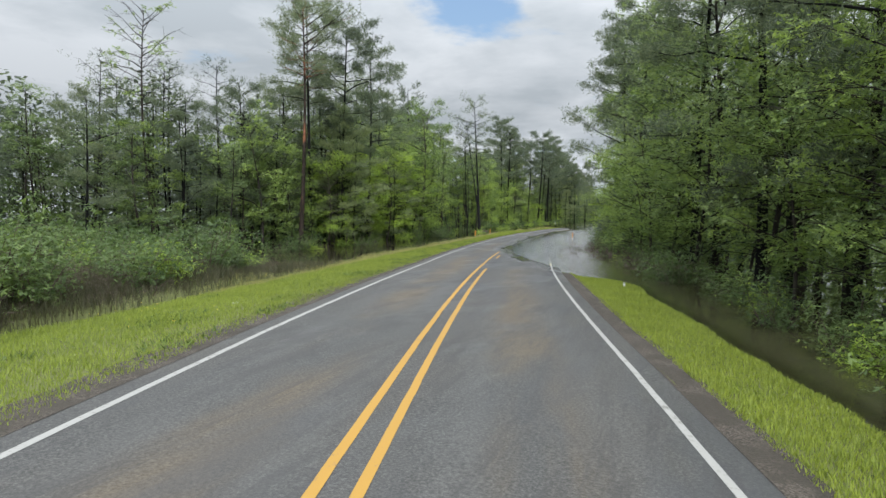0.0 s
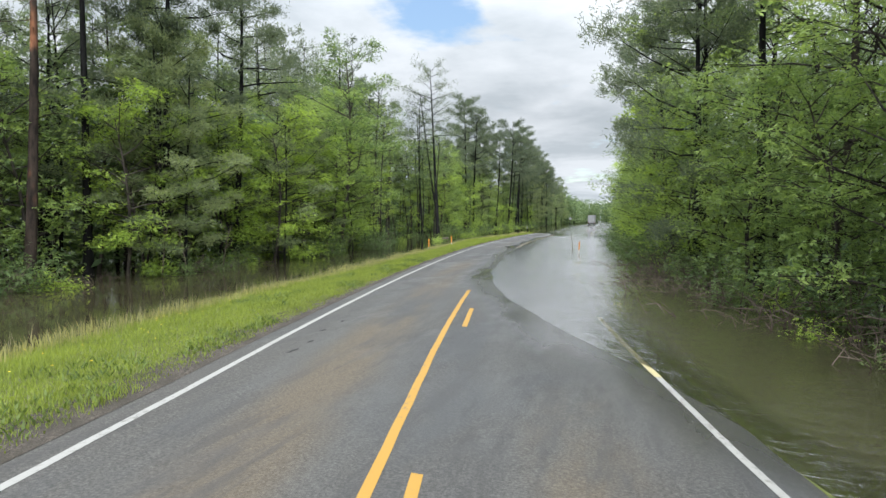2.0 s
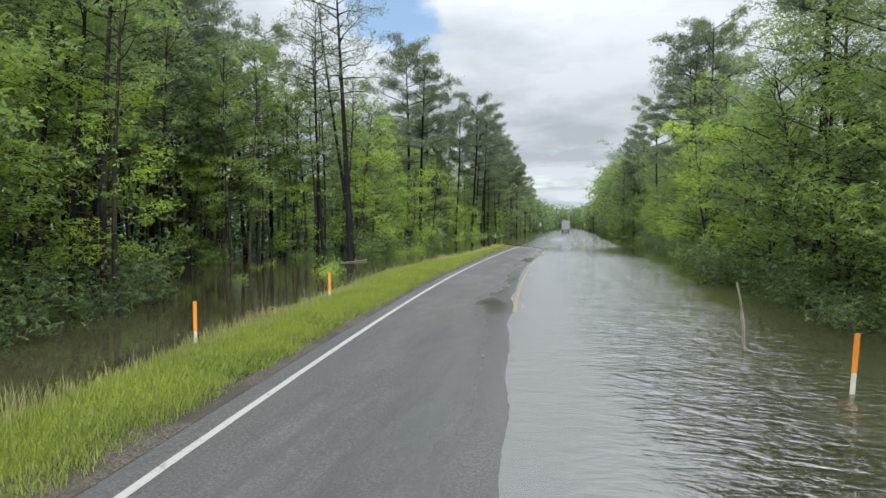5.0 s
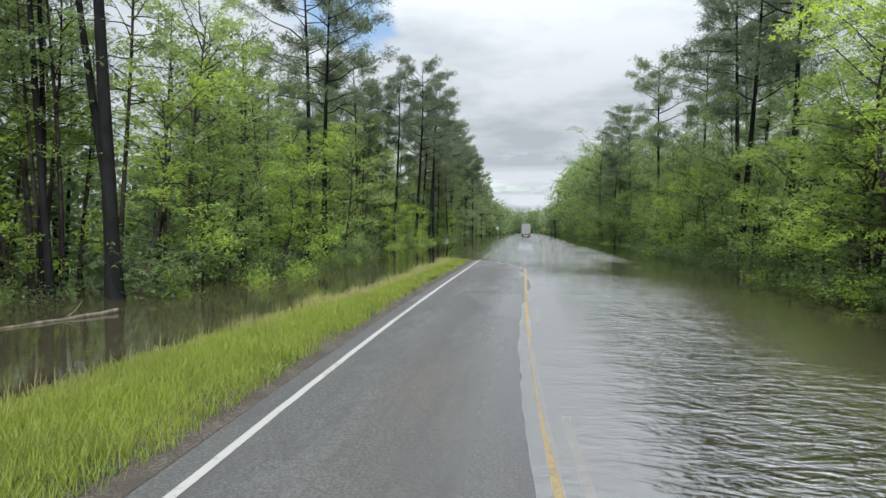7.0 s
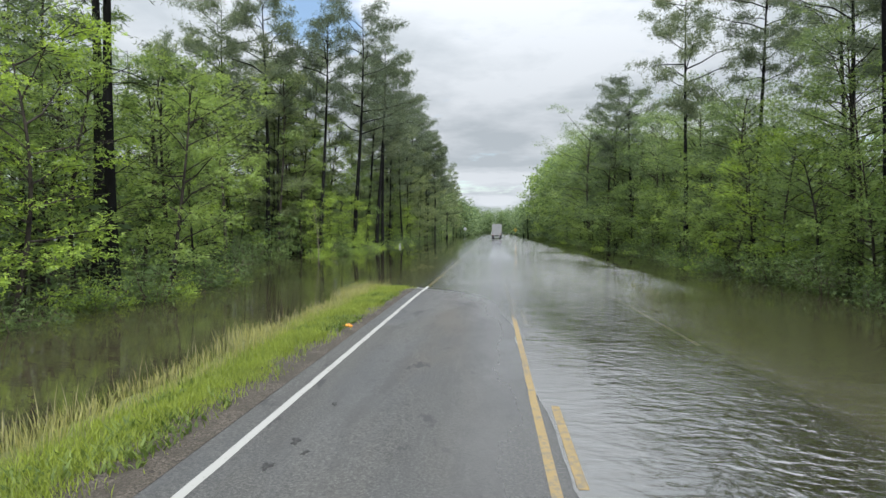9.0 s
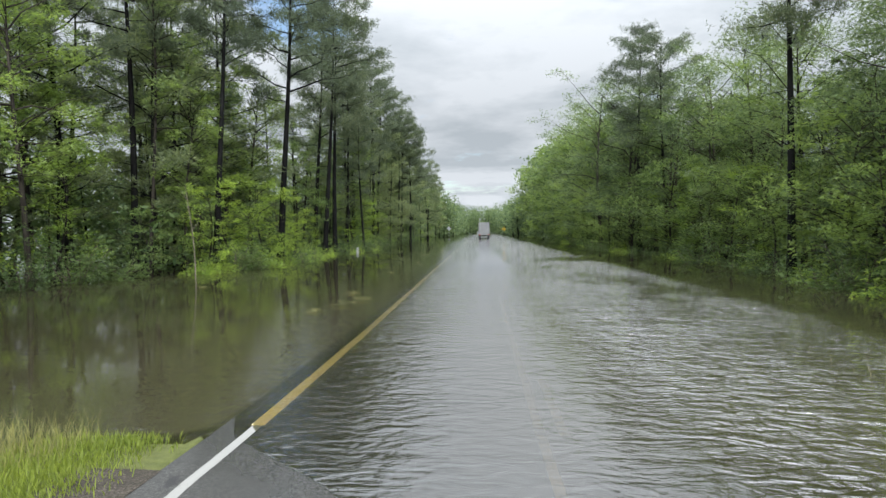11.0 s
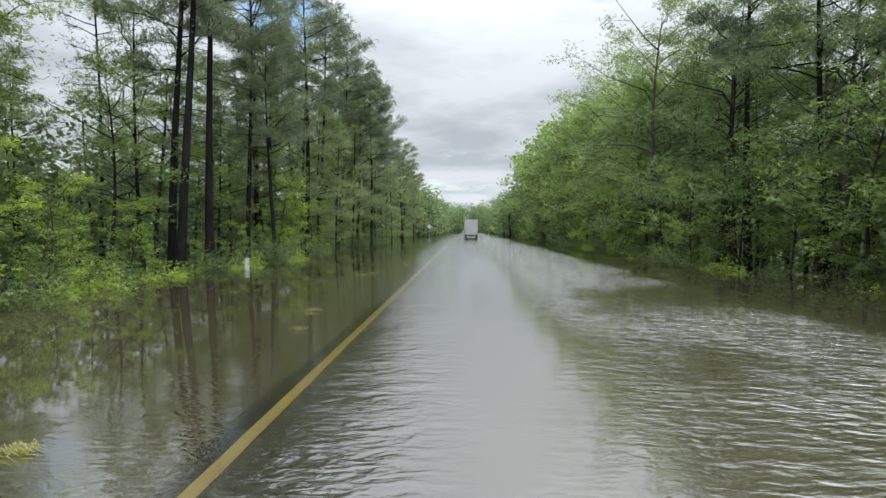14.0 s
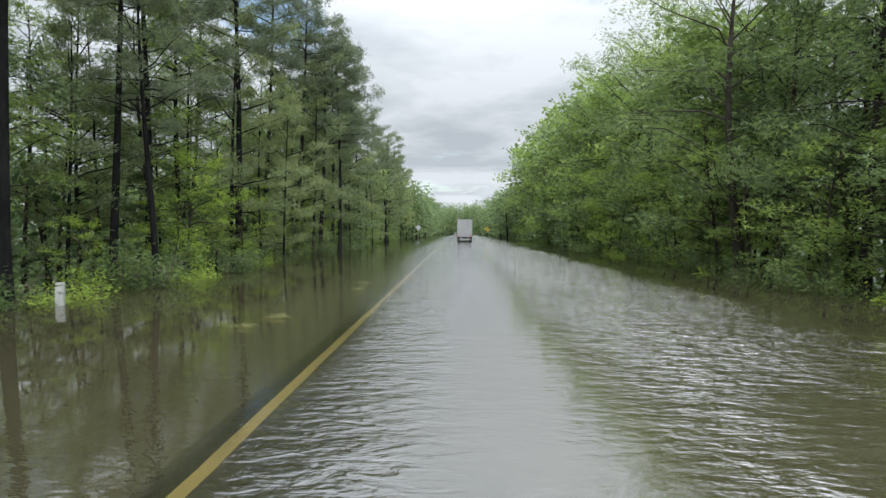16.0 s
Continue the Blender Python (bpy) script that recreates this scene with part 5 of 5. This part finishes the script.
stake(83.0, 4.4, 1.5, -6, "thin grey broken stake standing in floodwater")


def log(y0, d0, y1, d1):
    a = np.array((float(mid(y0)) + d0, y0, 0.0))
    b = np.array((float(mid(y1)) + d1, y1, 0.03))
    t = np.linspace(0, 1, 9)[:, None]
    rng = np.random.default_rng(2)
    p = a + (b - a) * t + rng.normal(0, 0.02, (9, 3))
    limbs = [(p, np.linspace(0.03, 0.065, 9) * rng.uniform(0.9, 1.1, 9), 9)]
    limbs.append((np.array([p[5], p[5] + (0.1, 0.3, 0.2), p[5] + (0.15, 0.5, 0.45)]), [0.03, 0.02, 0.01], 5))
    v, q = tubes(limbs)
    c = (a + b) / 2
    o = new("fallen_log", mesh_from("fallen_log", v - c, q, [M_LOG], smooth=True))
    o.location = c
    return tagged(o, "bleached fallen log floating against the pine trunk", "log")


log(104.3, -12.5, 108.2, -11.3)


def tar_patch(y, d, length, width, seed):
    """A thin torn patch of dark sealant on the asphalt."""
    rng = np.random.default_rng(seed)
    n = 18
    V = []
    for ring, zz in ((1.0, 0.0), (0.9, 0.006)):
        for k in range(n):
            a = 2 * math.pi * k / n
            r = ring * (0.75 + 0.35 * noise.noise((math.cos(a) * 1.6 + seed, math.sin(a) * 1.6, seed * 0.7)) + 0.25 * math.sin(5 * a + seed) + 0.15 * math.sin(3 * a))
            V.append((r * width * 0.42 * math.cos(a), r * length * 0.42 * math.sin(a), zz))
    F = [tuple(range(n, 2 * n))] + [(k, (k + 1) % n, n + (k + 1) % n, n + k) for k in range(n)]
    o = new("tar_patch", mesh_from("tar_patch", V, F, [M_TAR]))
    o.matrix_world = pose(float(mid(y)) + d, y, float(road_z(d, y)) + 0.002, 0, 0, math.degrees(rng.uniform(-0.3, 0.3)))
    return tagged(o, "small torn dark patch in the worn asphalt", "patch", "dark patches in the road", "structure")


M_TAR = plain("dark_sealant", (0.032, 0.031, 0.030), 0.85, vary=0.5, scale=14)
for k, (y, d, length, width) in enumerate([(48.5, -2.9, 0.28, 0.10), (49.7, -2.8, 0.24, 0.12), (47.4, -2.8, 0.36, 0.12), (46.6, -2.85, 0.5, 0.11), (119.2, -2.9, 0.34, 0.15), (118.5, -2.95, 0.28, 0.17), (117.2, -2.8, 0.40, 0.08), (120.6, -2.85, 0.24, 0.10), (113.9, -2.8, 0.22, 0.08), (118.9, -2.7, 0.2, 0.09)]):
    tar_patch(y, d, length, width, k + 3)


def pedestal(y, d):
    root = new("cable_pedestal")
    root.matrix_world = pose(float(mid(y)) + d, y, min(0.0, float(ground_z(d, y))), 1, 2, 20)
    bm = bmesh.new()
    box(bm, -0.11, 0.11, -0.10, 0.10, -0.1, 0.95, 0.03)
    part("shell", bm, M_PED, root)
    bm = bmesh.new()
    box(bm, -0.125, 0.125, -0.115, 0.115, 0.95, 1.02, 0.03)
    part("cap", bm, M_PED, root)
    return tagged(root, "pale grey utility pedestal among shrubs in the water", "pedestal")


pedestal(186.2, -12.45)


def road_sign(y, d, height, size, turn, mat, label):
    root = new("road_sign")
    root.matrix_world = pose(float(mid(y)) + d, y, -0.3, 0, 0, turn)
    bm = bmesh.new()
    box(bm, -0.03, 0.03, 0.01, 0.05, 0, height + 0.3, 0.006)
    part("post", bm, M_STEEL, root)
    bm = bmesh.new()
    box(bm, -size / 2, size / 2, -0.006, 0.006, -size / 2, size / 2)
    bmesh.ops.rotate(bm, verts=bm.verts, matrix=Matrix.Rotation(radians(45), 3, "Y"))
    bmesh.ops.translate(bm, verts=bm.verts, vec=(0, 0, height + 0.3 - size * 0.6))
    part("panel", bm, mat, root, "diamond-shaped sheet")
    return tagged(root, label, "road sign")


road_sign(360, 8.6, 3.0, 1.3, 0, M_SIGN, "yellow diamond warning sign beside the flooded road")
road_sign(296, -9.4, 3.1, 0.9, 0, M_ALU, "bare metal back of a diamond sign on a post")


def floating_grass(y, d, size, seed):
    """A loose tuft of drowned grass lying on the water."""
    rng = np.random.default_rng(seed)
    V, F = [], []
    for k in range(70):
        a = rng.normal(0, 0.5) + (math.pi if rng.uniform() < 0.35 else 0)
        L, rise = size * rng.uniform(0.3, 1.0), size * rng.uniform(0.02, 0.32)
        b = rng.normal(0, size * 0.22, 2)
        ex, ey = math.cos(a) * L, math.sin(a) * L * 0.5
        w = 0.008
        n = len(V)
        V += [(b[0], b[1], -0.02), (b[0] + ex * 0.4, b[1] + ey * 0.4 + w, rise), (b[0] + ex, b[1] + ey, rise * 0.25), (b[0] + ex * 0.4, b[1] + ey * 0.4 - w, rise)]
        F.append((n, n + 1, n + 2, n + 3))
    o = new("floating_grass", mesh_from("floating_grass", V, np.array(F), [M_REED]))
    o.location = (float(mid(y)) + d, y, 0.015)
    return tagged(o, "loose tuft of pale drowned grass lying on the water", "grass tuft", "grass tufts on the water")


for k, (y, d, size) in enumerate(((148.3, -5.0, 0.75), (149.6, -4.7, 0.6), (147.0, -5.5, 0.45), (151.5, -5.4, 0.5), (153.9, -12.0, 0.35), (161.5, -5.5, 0.4), (168.5, -4.7, 0.35), (171.3, -5.1, 0.4), (182.5, -5.8, 0.5), (183.9, -5.5, 0.55), (190.5, -4.6, 0.6), (193.0, -4.9, 0.5))):
    floating_grass(y, d, size * 0.75, 30 + k)


def dead_sapling(y, d, height, lean, mat):
    p = np.array([(lean * t * t, 0.05 * math.sin(5 * t), height * t) for t in np.linspace(0, 1, 8)]) + np.array((0, 0, -0.5))
    limbs = [(p, np.linspace(0.035, 0.012, 8), 7)]
    for t, a in ((4, 0.6), (5, 2.4), (6, 4.0)):
        limbs.append((np.array([p[t], p[t] + (0.25 * math.cos(a), 0.25 * math.sin(a), 0.3), p[t] + (0.4 * math.cos(a), 0.4 * math.sin(a), 0.7)]), [0.012, 0.008, 0.004], 5))
    v, q = tubes(limbs)
    o = new("dead_sapling", mesh_from("dead_sapling", v, q, [mat], smooth=True))
    o.location = (float(mid(y)) + d, y, 0)
    return tagged(o, "thin pale dead stem standing in the floodwater", "sapling")


dead_sapling(158.2, -14.4, 5.0, -0.4, M_LOG)
dead_sapling(163.0, -14.6, 2.0, 0.3, M_LOG)
dead_sapling(57.6, -13.6, 2.9, 0.5, M_TWIG)
dead_sapling(58.8, -13.2, 2.5, -0.3, M_TWIG)
dead_sapling(61.2, -12.8, 2.6, 0.6, M_TWIG)


def trailer_truck(y, d):
    root = new("box_truck")
    root.matrix_world = pose(float(mid(y)) + d, y, road_z(d, y), 0, 0, 0)
    bm = bmesh.new()
    box(bm, -1.3, 1.3, 0, 15.5, 1.15, 4.05, 0.04)
    part("box_body", bm, M_TRAILER, root)
    for x0, x1 in ((-1.2, -0.02), (0.02, 1.2)):
        bm = bmesh.new()
        box(bm, x0, x1, -0.05, 0.0, 1.3, 3.92, 0.015)
        door = part("rear_door", bm, M_TRAILER, root)
        bm = bmesh.new()
        xm = x0 + 0.35 if x0 < 0 else x1 - 0.35
        box(bm, xm - 0.02, xm + 0.02, -0.10, -0.05, 1.35, 3.85, 0.008)
        part("lock_bar", bm, M_STEEL, door, "steel lock bar")
    bm = bmesh.new()
    box(bm, -1.27, 1.27, -0.03, 0.12, 1.02, 1.25, 0.02)
    part("sill", bm, M_STEEL, root)
    for x in (-1.05, 1.05):
        bm = bmesh.new()
        box(bm, x - 0.14, x + 0.14, -0.05, -0.025, 1.06, 1.2, 0.01)
        part("tail_lamp", bm, M_RED, root, "red tail lamp")
    bm = bmesh.new()
    box(bm, -0.55, 0.55, 0.2, 15.2, 0.75, 1.12, 0.02)
    part("chassis", bm, M_BLACK, root)
    bm = bmesh.new()
    box(bm, -1.1, 1.1, 0.15, 0.25, 0.45, 0.58, 0.02)
    box(bm, -0.75, -0.65, 0.15, 0.25, 0.5, 1.1)
    box(bm, 0.65, 0.75, 0.15, 0.25, 0.5, 1.1)
    part("underrun_guard", bm, M_STEEL, root)
    for yy in (1.2, 2.5):
        for x in (-0.95, 0.95):
            bm = bmesh.new()
            cyl(bm, 0.52, 0.52, 0.55, pose(x, yy, 0.52, 0, 90, 0), 24)
            w = part("wheel", bm, M_RUBBER, root)
            bm = bmesh.new()
            cyl(bm, 0.28, 0.24, 0.57, pose(x, yy, 0.52, 0, 90, 0), 16)
            part("rim", bm, M_STEEL, w, "grey steel rim")
    for x in (-1.0, 1.0):
        bm = bmesh.new()
        box(bm, x - 0.28, x + 0.28, 0.45, 0.47, 0.28, 0.95)
        part("mud_flap", bm, M_BLACK, root)
    bm = bmesh.new()
    box(bm, -1.2, 1.2, 15.9, 18.2, 0.9, 3.6, 0.15)
    part("cab", bm, M_TRAILER, root)
    return tagged(root, "white box trailer truck driving through the floodwater", "truck")


trailer_truck(272.0, 0.25)


def litter(y, d, s, mat, label, name="litter"):
    bm = bmesh.new()
    bmesh.ops.create_icosphere(bm, subdivisions=2, radius=1)
    for v in bm.verts:
        n = noise.noise(v.co * 1.7 + Vector((y, d, 0)))
        v.co *= 1 + 0.5 * n
        v.co = Vector((v.co.x * s, v.co.y * s * 0.7, v.co.z * s * 0.4))
    o = part(name, bm, mat)
    o.location = (float(mid(y)) + d, y, float(ground_z(d, y)) + s * 0.25)
    return tagged(o, label, "litter")


litter(27.0, -6.0, 0.08, M_LITTER, "crumpled white litter in the grass", "paper_scrap")
litter(126.5, -4.15, 0.11, M_ORANGE, "small faded orange scrap on the gravel edge", "plastic_scrap")


def can(y, d):
    root = new("drink_can")
    z = max(0.0, float(ground_z(d, y)))
    root.matrix_world = pose(float(mid(y)) + d, y, z + 0.08, 12, 4, 0)
    bm = bmesh.new()
    cyl(bm, 0.045, 0.045, 0.16, Matrix(), 18)
    part("body", bm, M_LITTER, root)
    bm = bmesh.new()
    cyl(bm, 0.045, 0.036, 0.02, pose(0, 0, 0.09), 18)
    part("rim", bm, M_STEEL, root)
    return tagged(root, "white container lying at the flood's edge", "can")


can(38.0, 5.9)

# yellow flowers in the verge
rng = np.random.default_rng(12)
V, F = [], []
for k in range(240):
    y = rng.uniform(14, 50) if k < 180 else rng.uniform(50, 96)
    d = rng.uniform(-8.6, -5.0) if y < 46 else rng.uniform(-6.6, -5.6)
    if clump(d, y, 0.35, 11) < -0.05:
        continue
    c = np.array((float(mid(y)) + d, y, ground_z(d, y) + rng.uniform(0.2, 0.34)))
    for j in range(5):
        a = j * 1.2566 + rng.uniform(0, 0.3)
        b0 = len(V)
        e = np.array((math.cos(a), math.sin(a), 0.25)) * 0.024
        s = np.array((-math.sin(a), math.cos(a), 0)) * 0.009
        V += [c, c + e * 0.6 + s, c + e, c + e * 0.6 - s]
        F.append((b0, b0 + 1, b0 + 2, b0 + 3))
tagged(new("wild_flowers", mesh_from("wild_flowers", V, np.array(F), [M_FLOWER])), "scattered small yellow wildflowers in the grass", "flowers", kind="stuff")
